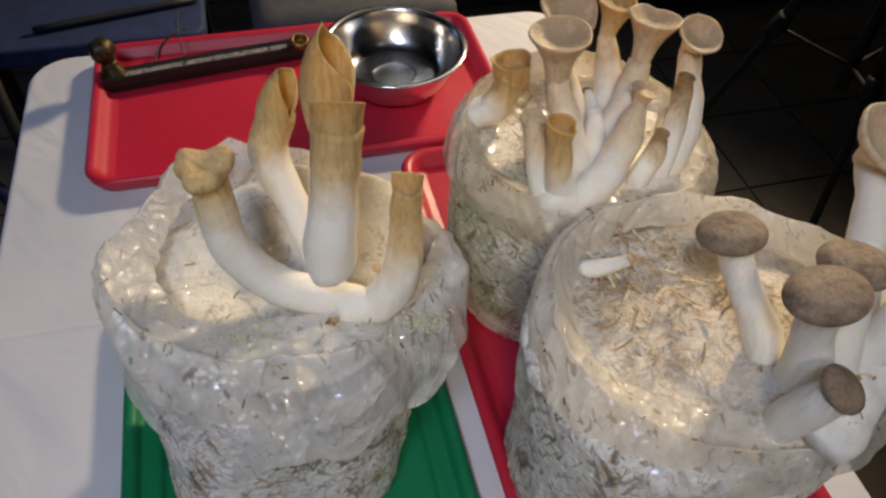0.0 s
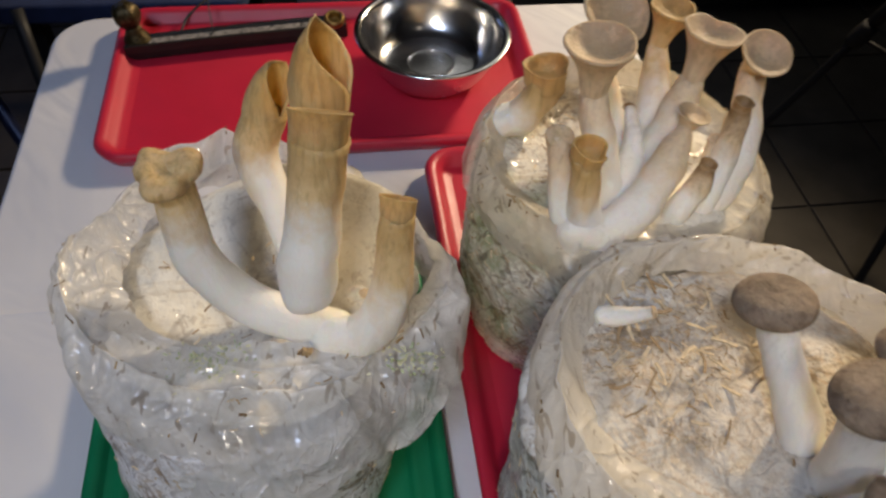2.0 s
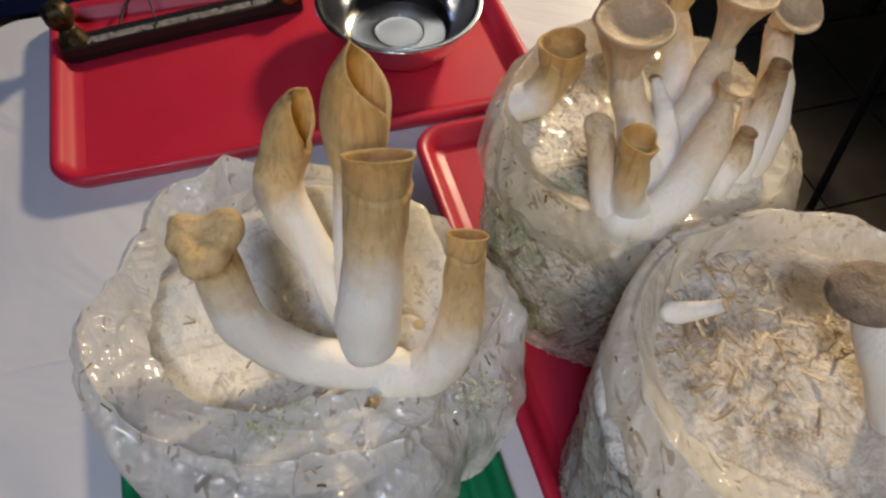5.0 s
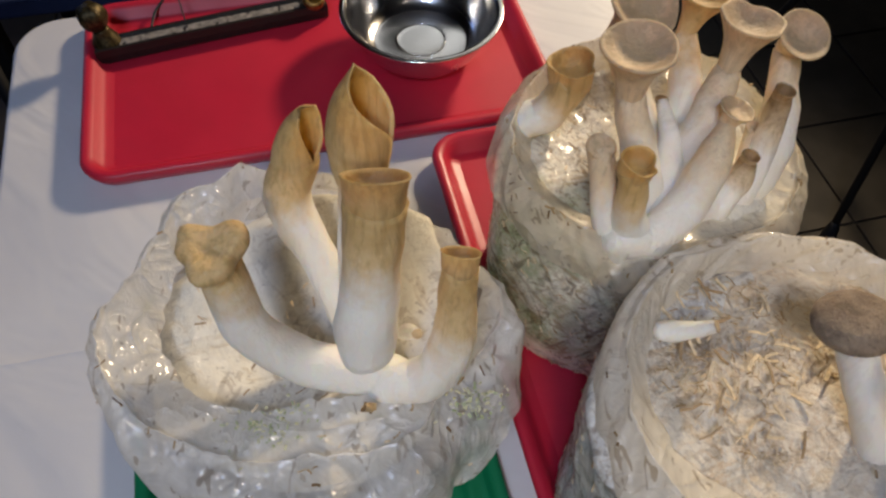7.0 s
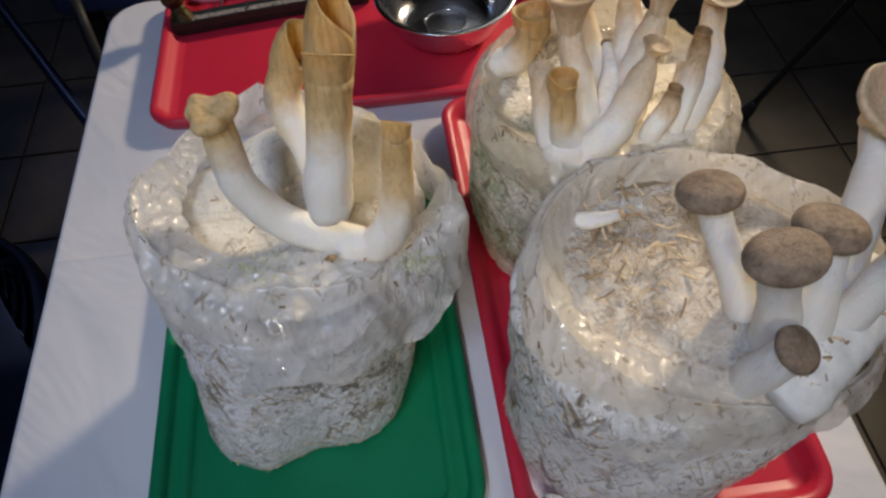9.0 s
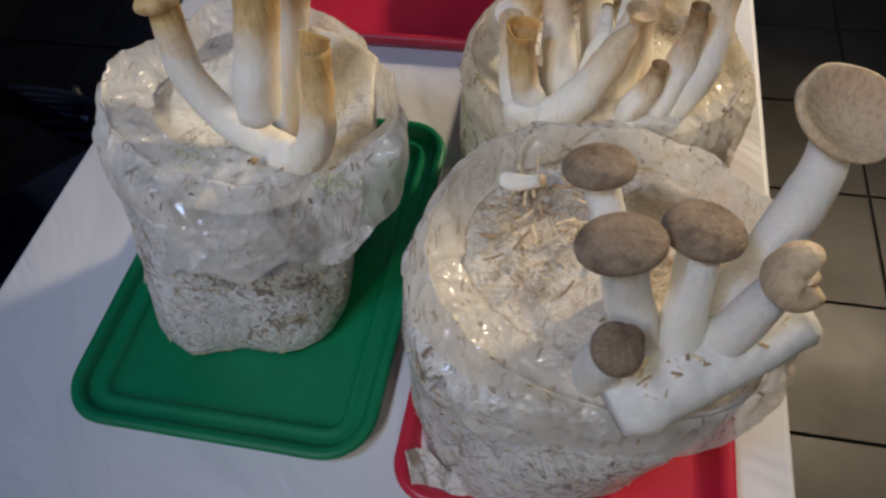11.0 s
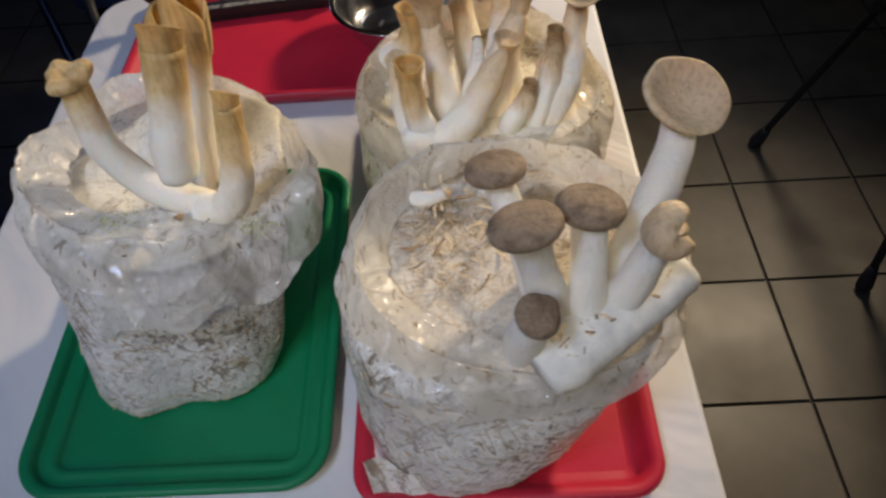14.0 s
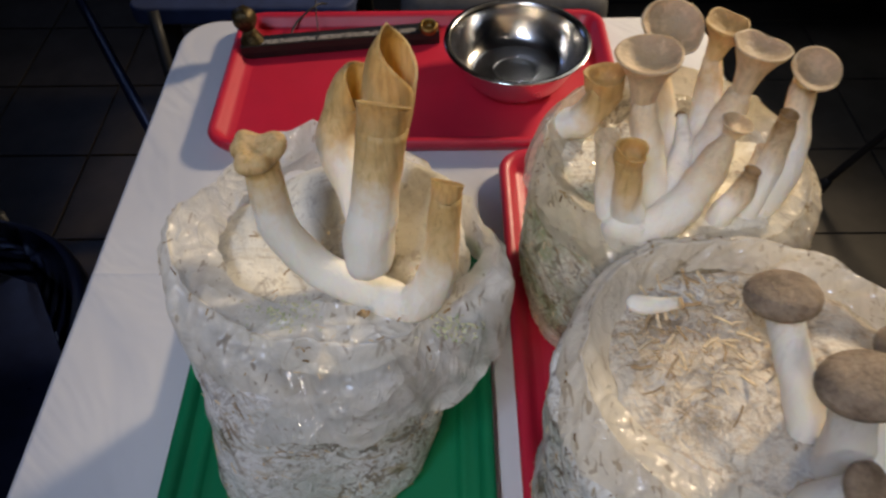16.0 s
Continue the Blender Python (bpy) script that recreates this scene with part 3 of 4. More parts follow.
tray("long red plastic serving tray with raised rim, holding the bowl", -0.218, 0.301, 0.670, 0.954, 0.022, 0.035, RED)
tray("long red plastic serving tray under two mushroom bags", 0.136, 0.403, 0.123, 0.660, 0.022, 0.035, RED)
tray("green plastic tray with stepped rim under a mushroom bag", -0.168, 0.115, 0.143, 0.535, 0.02, 0.045, GREEN, 0.012, 1)

# the steel bowl
bowl = thing("bowl", (0.167, 0.815, TOP + 0.0045), "empty polished stainless steel bowl on the red tray", "bowl")
BOWL = [(0.0, 0.001), (0.048, 0.001), (0.055, 0.003), (0.068, 0.016), (0.0805, 0.040), (0.0862, 0.0565), (0.0920, 0.0585), (0.0940, 0.0600), (0.0925, 0.0615),
        (0.0855, 0.0595), (0.080, 0.042), (0.068, 0.0225), (0.058, 0.0145), (0.050, 0.0130), (0.030, 0.0130), (0.0285, 0.0136), (0.027, 0.0130), (0.0, 0.0130)]
part("bowl_body", turned((0.167, 0.815, TOP + 0.0045), (0, 0, 1), BOWL, 1.0, 64, steps=4), STEEL, bowl)

# the incense holder
holder = thing("incense_holder", (-0.07, 0.885, TOP + 0.0045), "long black wooden incense holder with brass ends and grey ash", "incense holder")
bar = spline([(-0.205, 0.872, 0.0), (-0.12, 0.884, 0.0), (-0.03, 0.895, 0.0), (0.066, 0.906, 0.0)], 6)
rings = []
for p in bar:
    x, y, z = p[0], p[1], TOP + 0.006
    ring = []
    for dy, dz in ((-0.012, 0.0), (-0.0135, 0.010), (-0.0125, 0.019), (-0.009, 0.0195), (-0.007, 0.0155), (0.007, 0.0155), (0.009, 0.0195), (0.0125, 0.019), (0.0135, 0.010), (0.012, 0.0)):
        ring.append((x - dy * 0.11, y + dy, z + dz))
    rings.append(ring[::-1])
part("wooden_body", skin(rings), EBONY, holder, "", False)
part("ash_strip", skin([[(p[0], p[1] + s * 0.0068, TOP + 0.0218 + 0.0012 * noise.noise(Vector((p[0] * 160, s * 3, 0)))) for s in (-1, -0.3, 0.3, 1)] for p in spline([tuple(q) for q in bar[2:-2]], 6)], False, False, False), ASH, holder, "grey dusty incense ash")
part("brass_ring", turned((0.052, 0.8985, TOP + 0.030), (0.05, -0.25, 0.95), [(0.55, -0.35), (0.85, -0.4), (1.0, 0.0), (0.9, 0.3), (0.72, 0.38), (0.6, 0.2), (0.55, -0.3), (0.1, -0.34)], 0.0135, 32), BRASS, holder, "round brass ring")
part("brass_foot", turned((-0.192, 0.884, TOP + 0.024), (-0.1, 0.05, 1), [(0.9, -0.9), (1.0, -0.4), (0.85, 0.0), (0.6, 0.5), (0.5, 0.8), (0.1, 0.9)], 0.018, 20), DARK_BRASS, holder, "aged dark brass mount")
part("carved_head", turned((-0.196, 0.886, TOP + 0.053), (-0.15, 0.0, 1), [(0.5, -0.9), (0.8, -0.6), (1.0, -0.1), (0.95, 0.4), (0.7, 0.8), (0.3, 1.0), (0.05, 1.02)], 0.0165, 20, wave=0.12, lobes=5), DARK_BRASS, holder, "dark carved knob with brass specks")
part("thread", sweep([(-0.10, 0.888, TOP + 0.022, 0.0009), (-0.105, 0.93, TOP + 0.05, 0.0009), (-0.10, 0.96, TOP + 0.062, 0.0008)], 5, 6), BLACK_SOFT, holder)
cord = thing("cord", (-0.13, 0.94, TOP + 0.02), "thin dark cord hanging over the tray rim", "cord")
part("strand", sweep([(-0.145, 0.905, TOP + 0.010, 0.0016), (-0.135, 0.935, TOP + 0.018, 0.0016), (-0.11, 0.962, TOP + 0.026, 0.0016), (-0.10, 0.985, TOP + 0.014, 0.0016)], 5, 8), BLACK_SOFT, cord)


# ---- the three grow bags ----
def grow_bag(label, centre, lean, turn, block, top, film, block_mat, top_mat, film_mat, seed, crumple, ragged, fold=0.004, twist=4.0, grain=9.0, straws=380, bits=34):
    ob = thing("grow_bag", (centre[0], centre[1], TOP + 0.004), label, "grow bag", "mushroom grow bags")
    rings = sheet(centre, block, 240, 9, 0.0028, 0.002, 0, seed, 16, lean, turn, sharp=0.6)
    part("straw_block", skin(rings), block_mat, ob)

    def on_side(rnd):
        row, k = rnd.randrange(len(rings) // 4, len(rings) * 3 // 4), rnd.randrange(240)
        p = rings[row][k]
        out = (rings[row][(k + 1) % 240] - p).cross(rings[row + 1][k] - p).normalized()
        return p - out * 0.0001, out

    scatter_straws(ob, "side_straw", straws, on_side, int(seed * 10), (0.004, 0.011), 0.00042)
    part("mycelium_top", skin(sheet(centre, top, 160, 10, 0.0045, 0.0, 0, seed + 3, 24, sharp=0.75), False), top_mat, ob, "bare mycelium and straw surface")
    full = lambda v: [v] * 8 if isinstance(v, (int, float)) else v
    crest_r, crest_z = (np.array(full(v)) for v in film[1])
    film = [film[0], (list(crest_r - 0.0035), list(crest_z - 0.005)), (list(crest_r), list(crest_z)), (list(crest_r + 0.003), list(crest_z - 0.004)), *film[2:]]
    cover = sheet(centre, film, 400, 11, crumple, fold, ragged, seed + 7, grain, twist=twist)

    def on_film(rnd):
        row, k = rnd.randrange(len(cover) // 4, len(cover) - 8), rnd.randrange(400)
        p = cover[row][k]
        out = (cover[row][(k + 1) % 400] - p).cross(cover[row + 1][k] - p).normalized()
        out = out if out.z > 0 or (p - Vector((*centre, p.z))).dot(out) > 0 else -out
        return p + out * 0.0002, out

    part("bag_film", skin(cover, False, False), film_mat, ob, "crumpled translucent plastic film")
    scatter_straws(ob, "caught_straw", bits, on_film, int(seed * 10) + 5, (0.002, 0.008), 0.0005, DEBRIS, "brown straw bits caught on the film")
    return ob


bag_a = grow_bag(
    "translucent plastic bag of white straw substrate on green tray", (-0.012, 0.365), (-0.026, -0.050), radians(12),
    [(0.01, 0.006), ([0.07, 0.085] * 4, 0.006), ([0.086, 0.106] * 4, 0.018), ([0.094, 0.110] * 4, 0.09), ([0.103, 0.112] * 4, 0.155), ([0.10, 0.108] * 4, 0.166), (0.06, 0.145)],
    [([0.10, 0.105, 0.108, 0.10, 0.10, 0.098, 0.095, 0.10], [0.172, 0.165, 0.172, 0.172, 0.172, 0.172, 0.172, 0.172]), ([0.098, 0.104, 0.10, 0.08, 0.08, 0.08, 0.08, 0.085], [0.192, 0.198, 0.195, 0.182, 0.176, 0.176, 0.180, 0.182]),
     ([0.075, 0.08, 0.07, 0.05, 0.05, 0.05, 0.05, 0.05], [0.190, 0.198, 0.196, 0.176, 0.168, 0.168, 0.176, 0.178]), (0.035, [0.168, 0.178, 0.180, 0.166, 0.162, 0.164, 0.170, 0.168]), (0.004, 0.164)],
    [([0.104, 0.107, 0.108, 0.095, 0.08, 0.065, 0.048, 0.075], [0.184, 0.178, 0.188, 0.19, 0.19, 0.19, 0.192, 0.19]),
     ([0.112, 0.110, 0.118, 0.112, 0.105, 0.095, 0.085, 0.105], [0.190, 0.186, 0.204, 0.212, 0.212, 0.202, 0.198, 0.197]),
     ([0.120, 0.114, 0.123, 0.119, 0.118, 0.118, 0.116, 0.128], [0.176, 0.180, 0.195, 0.196, 0.192, 0.182, 0.188, 0.176]),
     ([0.115, 0.113, 0.118, 0.114, 0.121, 0.128, 0.128, 0.138], [0.135, 0.14, 0.165, 0.150, 0.115, 0.112, 0.135, 0.135])],
    BLOCK_A, TOP_A, FILM, 1.3, 0.0062, 0.03, 0.003, 3.0, 11.0)

bag_b = grow_bag(
    "tall plastic bag of straw substrate with green mould on red tray", (0.267, 0.461), (-0.004, -0.004), radians(6),
    [(0.01, 0.006), (0.095, 0.006), (0.108, 0.018), ([0.118, 0.113, 0.108, 0.113] * 2, 0.08), ([0.118, 0.113, 0.108, 0.113] * 2, 0.15), ([0.108, 0.106, 0.10, 0.106] * 2, 0.178), (0.06, 0.176)],
    [(0.103, 0.176), (0.08, [0.178, 0.176, 0.174, 0.176, 0.172, 0.174, 0.184, 0.180]), (0.045, [0.182, 0.176, 0.172, 0.172, 0.172, 0.178, 0.186, 0.184]), (0.004, 0.178)],
    [([0.088, 0.09, 0.088, 0.09, 0.09, 0.082, 0.075, 0.082], [0.180, 0.180, 0.178, 0.180, 0.178, 0.184, 0.188, 0.184]),
     ([0.108, 0.105, 0.102, 0.105, 0.108, 0.100, 0.092, 0.104], [0.186, 0.196, 0.205, 0.204, 0.196, 0.196, 0.194, 0.186]),
     ([0.121, 0.116, 0.111, 0.116, 0.119, 0.114, 0.109, 0.117], [0.168, 0.172, 0.186, 0.186, 0.176, 0.176, 0.172, 0.164]),
     ([0.121, 0.118, 0.113, 0.118, 0.122, 0.117, 0.113, 0.119], [0.13, 0.14, 0.15, 0.16, 0.158, 0.158, 0.145, 0.13])],
    BLOCK_B, TOP_A, FILM_CLEAR, 5.1, 0.0022, 0.01, 0.0025, 7.0, 11.0, 900, 110)

bag_c = grow_bag(
    "open plastic bag of straw substrate folded down on red tray", (0.272, 0.24), (-0.036, -0.012), radians(0),
    [(0.01, 0.006), ([0.085, 0.09, 0.085, 0.09, 0.085, 0.095, 0.085, 0.085], 0.006), ([0.098, 0.10, 0.095, 0.098, 0.094, 0.10, 0.097, 0.098], 0.02),
     ([0.114, 0.110, 0.105, 0.108, 0.108, 0.108, 0.106, 0.110], 0.09), ([0.126, 0.120, 0.110, 0.116, 0.121, 0.116, 0.104, 0.118], 0.155), ([0.12, 0.112, 0.104, 0.112, 0.12, 0.112, 0.095, 0.11], 0.180), (0.06, 0.178)],
    [([0.118, 0.112, 0.106, 0.112, 0.118, 0.110, 0.095, 0.110], 0.176), (0.088, [0.198, 0.187, 0.183, 0.182, 0.183, 0.187, 0.196, 0.202]), (0.05, [0.204, 0.192, 0.187, 0.185, 0.185, 0.188, 0.200, 0.208]), (0.004, 0.193)],
    [([0.116, 0.106, 0.096, 0.096, 0.088, 0.068, 0.075, 0.112], [0.184, 0.188, 0.188, 0.187, 0.188, 0.192, 0.196, 0.188]),
     ([0.130, 0.120, 0.108, 0.112, 0.112, 0.098, 0.096, 0.116], [0.214, 0.214, 0.216, 0.214, 0.210, 0.202, 0.198, 0.192]),
     ([0.134, 0.126, 0.116, 0.121, 0.126, 0.119, 0.106, 0.120], [0.186, 0.196, 0.204, 0.200, 0.186, 0.176, 0.180, 0.180]),
     ([0.132, 0.124, 0.113, 0.119, 0.128, 0.122, 0.109, 0.124], [0.160, 0.15, 0.15, 0.14, 0.135, 0.14, 0.160, 0.165])],
    BLOCK_C, TOP_C, FILM_CREAM, 9.4, 0.0025, 0.01, 0.003, 9.0, 9.0)

# the roll of white mycelium along the rim of the open bag
rings = []
for i, s in enumerate(np.linspace(0, 1, 22)):
    c = Vector((0.291 + 0.100 * s, 0.135 + 0.075 * s, TOP + 0.2045 + 0.011 * s))
    across = Vector((-0.58, 0.815, 0))
    ring = []
    for k in range(18):
        a = 2 * math.pi * k / 18
        w, h = math.cos(a), math.sin(a)
        w, h = math.copysign(abs(w) ** 0.68, w), math.copysign(abs(h) ** 0.72, h)
        size = (1 - 0.35 * max(0.0, 0.12 - s) / 0.12) * (1 + 0.06 * noise.noise(Vector((s * 5, w * 0.6, h * 0.6)))) + 0.04 * noise.noise(Vector((s * 22, w * 3, h * 3)))
        ring.append(c + across * (0.0205 * w * size + 0.003) + Vector((0, 0, 0.0120 * h * size + 0.003 * w)))
    rings.append(ring)
part("mycelium_roll", skin(rings), SLAB, bag_c, "thick roll of white mycelium with straw bits")

rings = []
for i, s in enumerate(np.linspace(0, 1, 14)):
    rings.append([(0.150 + 0.050 * u + 0.01 * s, 0.150 - 0.028 * s + 0.006 * math.sin(6 * u), TOP + 0.008 + 0.045 * (1 - s) ** 1.5 * (1 - 0.5 * u) + 0.003 * noise.noise(Vector((u * 5, s * 5, 2)))) for u in np.linspace(0, 1, 14)])
part("bag_tail", skin(rings, False, False, False), BLOCK_C, bag_c, "folded plastic tail of the bag")


def on_disc(cx, cy, radius, z, low=0.0):
    def place(rnd):
        a, r = rnd.uniform(0, 6.283), radius * rnd.uniform(low, 1) ** 0.5
        return (cx + r * math.cos(a), cy + r * math.sin(a), TOP + z + rnd.uniform(-0.001, 0.003)), (rnd.uniform(-0.3, 0.3), rnd.uniform(-0.3, 0.3), 1)
    return place


scatter_straws(bag_c, "loose_straw", 420, on_disc(0.256, 0.275, 0.062, 0.190), 3, (0.003, 0.009), 0.00032)
scatter_straws(bag_c, "coarse_straw", 40, on_disc(0.25, 0.275, 0.06, 0.193), 8, (0.010, 0.018), 0.0008)
scatter_straws(bag_a, "loose_straw", 60, on_disc(-0.005, 0.38, 0.085, 0.180), 4, (0.003, 0.009), 0.0004)
scatter_straws(bag_b, "loose_straw", 60, on_disc(0.25, 0.47, 0.08, 0.181), 5, (0.003, 0.009), 0.0004)


def patch(x, y, z, size):
    def place(rnd):
        return (rnd.gauss(x, size), rnd.gauss(y, size * 0.6), TOP + z + rnd.uniform(0, 0.003)), (rnd.uniform(-0.5, 0.5), rnd.uniform(-0.5, 0.5), 1)
    return place


scatter_straws(bag_a, "crumb_scatter", 150, patch(-0.040, 0.300, 0.193, 0.012), 21, (0.001, 0.003), 0.0005, MOSS, "yellow-green mycelium crumbs")
scatter_straws(bag_a, "crumb_scatter", 90, patch(0.080, 0.292, 0.190, 0.009), 22, (0.001, 0.003), 0.0005, MOSS, "yellow-green mycelium crumbs")
scatter_straws(bag_a, "dark_flake", 5, patch(0.017, 0.297, 0.199, 0.0014), 31, (0.003, 0.007), 0.0013, DEBRIS, "dark brown flake lying on the film")
scatter_straws(bag_a, "film_debris", 16, patch(0.0, 0.272, 0.199, 0.030), 23, (0.002, 0.006), 0.0004)


def on_roll(rnd):
    s, w = rnd.uniform(0.12, 0.95), rnd.uniform(-0.7, 0.8)
    return (0.290 + 0.100 * s - 0.010 * w, 0.137 + 0.075 * s + 0.014 * w, TOP + 0.2160 + 0.011 * s + 0.005 * w - 0.003 * w * w), (0, 0, 1)


scatter_straws(bag_c, "roll_straw", 24, on_roll, 12, (0.006, 0.016), 0.0008)
scatter_straws(bag_c, "roll_speck", 40, on_roll, 13, (0.001, 0.002), 0.0005)
scatter_straws(bag_c, "root_straw", 60, patch(0.308, 0.172, 0.206, 0.016), 14, (0.004, 0.011), 0.0006)


# ---- mushrooms ----
A, B, C = "mushrooms of the bag on the green tray", "mushrooms of the tall bag", "mushrooms of the open bag"
mushroom("bent white king oyster mushroom with lobed tan cap", [(0.036, 0.322, 0.188, 0.011), (0.012, 0.325, 0.194, 0.0135), (-0.018, 0.334, 0.208, 0.0140), (-0.040, 0.342, 0.243, 0.0132), (-0.045, 0.353, 0.301, 0.0118)], DISHED, 0.0162, (-0.12, -0.05, 1), CAP_TAN, 0.1, A, wave=0.30, lobes=3, seed=0.5, late=1.9)
mushroom("tall tan king oyster mushroom with hollow rolled top", [(0.016, 0.37, 0.18, 0.011), (0.004, 0.395, 0.22, 0.012), (-0.007, 0.417, 0.252, 0.0142), (0.004, 0.426, 0.283, 0.0138)], SHEATH, 0.0128, (0.1, 0.0, 1), CAP_TAN, 0.1, A, late=1.7,
         own=hood((-0.001, 0.423, TOP + 0.270), (0.009, 0.430, TOP + 0.311), (0.80, -0.5, 0.3), 0.0142, 0.15, 0.42, 0.08))
mushroom("tallest tan king oyster mushroom with split pointed top", [(0.022, 0.365, 0.18, 0.011), (0.027, 0.38, 0.23, 0.0118), (0.034, 0.394, 0.27, 0.0128), (0.039, 0.401, 0.305, 0.0150)], SHEATH, 0.0140, (0.08, 0.0, 1), CAP_TAN, 0.08, A, late=1.9,
         own=hood((0.036, 0.400, TOP + 0.280), (0.039, 0.405, TOP + 0.357), (0.93, -0.36, 0.0), 0.0165, 0.40, 0.08, 0.24))
mushroom("thick king oyster mushroom with fibrous tan top", [(0.022, 0.316, 0.219, 0.007), (0.021, 0.319, 0.226, 0.0150), (0.023, 0.325, 0.246, 0.0175), (0.030, 0.336, 0.284, 0.0154), (0.038, 0.351, 0.338, 0.0152)], CUP, 0.0164, (0.14, 0.26, 1), CAP_TAN, 0.10, A, False, wave=0.05, lobes=3, lean=0.40, lean_at=-1.6)
mushroom("tiny white mushroom bud inside the bag", [(0.048, 0.352, 0.176, 0.005), (0.051, 0.347, 0.188, 0.0052), (0.055, 0.340, 0.197, 0.0035)], BUTTON, 0.0036, (0.3, -0.3, 1), CAP_PALE, 0.1, A)
mushroom("slim king oyster mushroom with flared brown rim", [(0.030, 0.314, 0.188, 0.012), (0.051, 0.310, 0.195, 0.0135), (0.066, 0.310, 0.217, 0.0135), (0.072, 0.318, 0.25, 0.0115), (0.0755, 0.329, 0.295, 0.0092)], CUP, 0.0104, (0.1, 0.25, 1), CAP_TAN, 0.16, A, wave=0.05, lean=0.45, lean_at=-1.9)

for label, pts, kind, rad, face, mat, more in (
    ("short king oyster with notched brown cup", [(0.176, 0.508, 0.184, 0.012), (0.192, 0.506, 0.192, 0.0125), (0.204, 0.505, 0.212, 0.012), (0.208, 0.506, 0.242, 0.013)], CUP, 0.0170, (-0.1, 0.05, 1), CAP_TAN, dict(wave=0.2, lobes=3)),
    ("king oyster mushroom with wide pale trumpet cap", [(0.236, 0.412, 0.185, 0.014), (0.230, 0.424, 0.225, 0.0115), (0.224, 0.440, 0.27, 0.011), (0.221, 0.450, 0.300, 0.0125)], TRUMPET, 0.0245, (-0.08, 0.0, 1), CAP_PALE, dict(wave=0.05)),
    ("king oyster mushroom with broad upright pale cap", [(0.262, 0.455, 0.18, 0.012), (0.258, 0.478, 0.225, 0.011), (0.254, 0.500, 0.27, 0.011), (0.253, 0.508, 0.285, 0.012)], TRUMPET, 0.0255, (0.08, -0.4, 0.92), CAP_PALE, dict(wave=0.06)),
    ("king oyster mushroom with narrow wavy trumpet", [(0.290, 0.455, 0.18, 0.013), (0.286, 0.470, 0.22, 0.012), (0.288, 0.490, 0.26, 0.012), (0.293, 0.503, 0.290, 0.013)], TRUMPET, 0.0185, (0.12, 0.0, 1), CAP_TAN, dict(wave=0.12, lobes=4)),
    ("king oyster mushroom with folded pale trumpet", [(0.276, 0.425, 0.185, 0.014), (0.283, 0.438, 0.225, 0.0125), (0.294, 0.452, 0.27, 0.013), (0.304, 0.461, 0.298, 0.014)], TRUMPET, 0.0215, (0.12, 0.08, 1), CAP_PALE, dict(wave=0.16, lobes=3, seed=2.0)),
    ("king oyster mushroom with round flat pale cap", [(0.322, 0.412, 0.185, 0.012), (0.340, 0.430, 0.215, 0.012), (0.352, 0.450, 0.25, 0.0105), (0.352, 0.462, 0.278, 0.011)], STUB, 0.0190, (0.0, -0.4, 0.92), CAP_PALE, dict(wave=0.03)),
    ("thin young mushroom with tiny brown button", [(0.244, 0.398, 0.19, 0.010), (0.255, 0.418, 0.205, 0.010), (0.263, 0.445, 0.218, 0.0075), (0.264, 0.468, 0.230, 0.004)], BUTTON, 0.0050, (0, 0, 1), CAP_RUST, {}),
    ("white mushroom curving up to a small dimpled cap", [(0.206, 0.380, 0.196, 0.012), (0.226, 0.378, 0.193, 0.0135), (0.250, 0.386, 0.208, 0.0135), (0.272, 0.404, 0.238, 0.011), (0.287, 0.420, 0.262, 0.009)], STUB, 0.0120, (0.2, 0.0, 1), CAP_PALE, {}),
    ("small mushroom with folded brown cup", [(0.218, 0.383, 0.192, 0.012), (0.208, 0.384, 0.215, 0.0105), (0.206, 0.388, 0.245, 0.0095), (0.206, 0.390, 0.265, 0.010)], CUP, 0.0115, (0.1, -0.1, 1), CAP_TAN, dict(wave=0.2)),
    ("small pale mushroom with rounded grey cap", [(0.202, 0.388, 0.19, 0.010), (0.196, 0.398, 0.215, 0.0085), (0.194, 0.412, 0.242, 0.008), (0.194, 0.418, 0.250, 0.008)], LOBED, 0.0100, (0, -0.2, 1), CAP_PALE, {}),
    ("slim curved mushroom with small brown rim", [(0.312, 0.404, 0.188, 0.009), (0.322, 0.416, 0.21, 0.0095), (0.327, 0.426, 0.24, 0.008), (0.328, 0.430, 0.262, 0.006)], CUP, 0.0070, (0.1, 0, 1), CAP_RUST, {}),
    ("tiny mushroom with rounded grey cap", [(0.306, 0.405, 0.19, 0.006), (0.315, 0.42, 0.21, 0.006), (0.320, 0.431, 0.226, 0.005)], LOBED, 0.0062, (0, -0.2, 1), CAP_PALE, {}),
    ("small stubby mushroom with brown rim", [(0.288, 0.395, 0.19, 0.009), (0.300, 0.402, 0.205, 0.009), (0.306, 0.408, 0.226, 0.006)], CUP, 0.0062, (0.1, 0, 1), CAP_RUST, {}),
):
    stout = 1.18 if rad > 0.016 else 1.06
    mushroom(label, [(x, y, z, r * stout) for x, y, z, r in pts], kind, rad, face, mat, 0.22, B, **more)

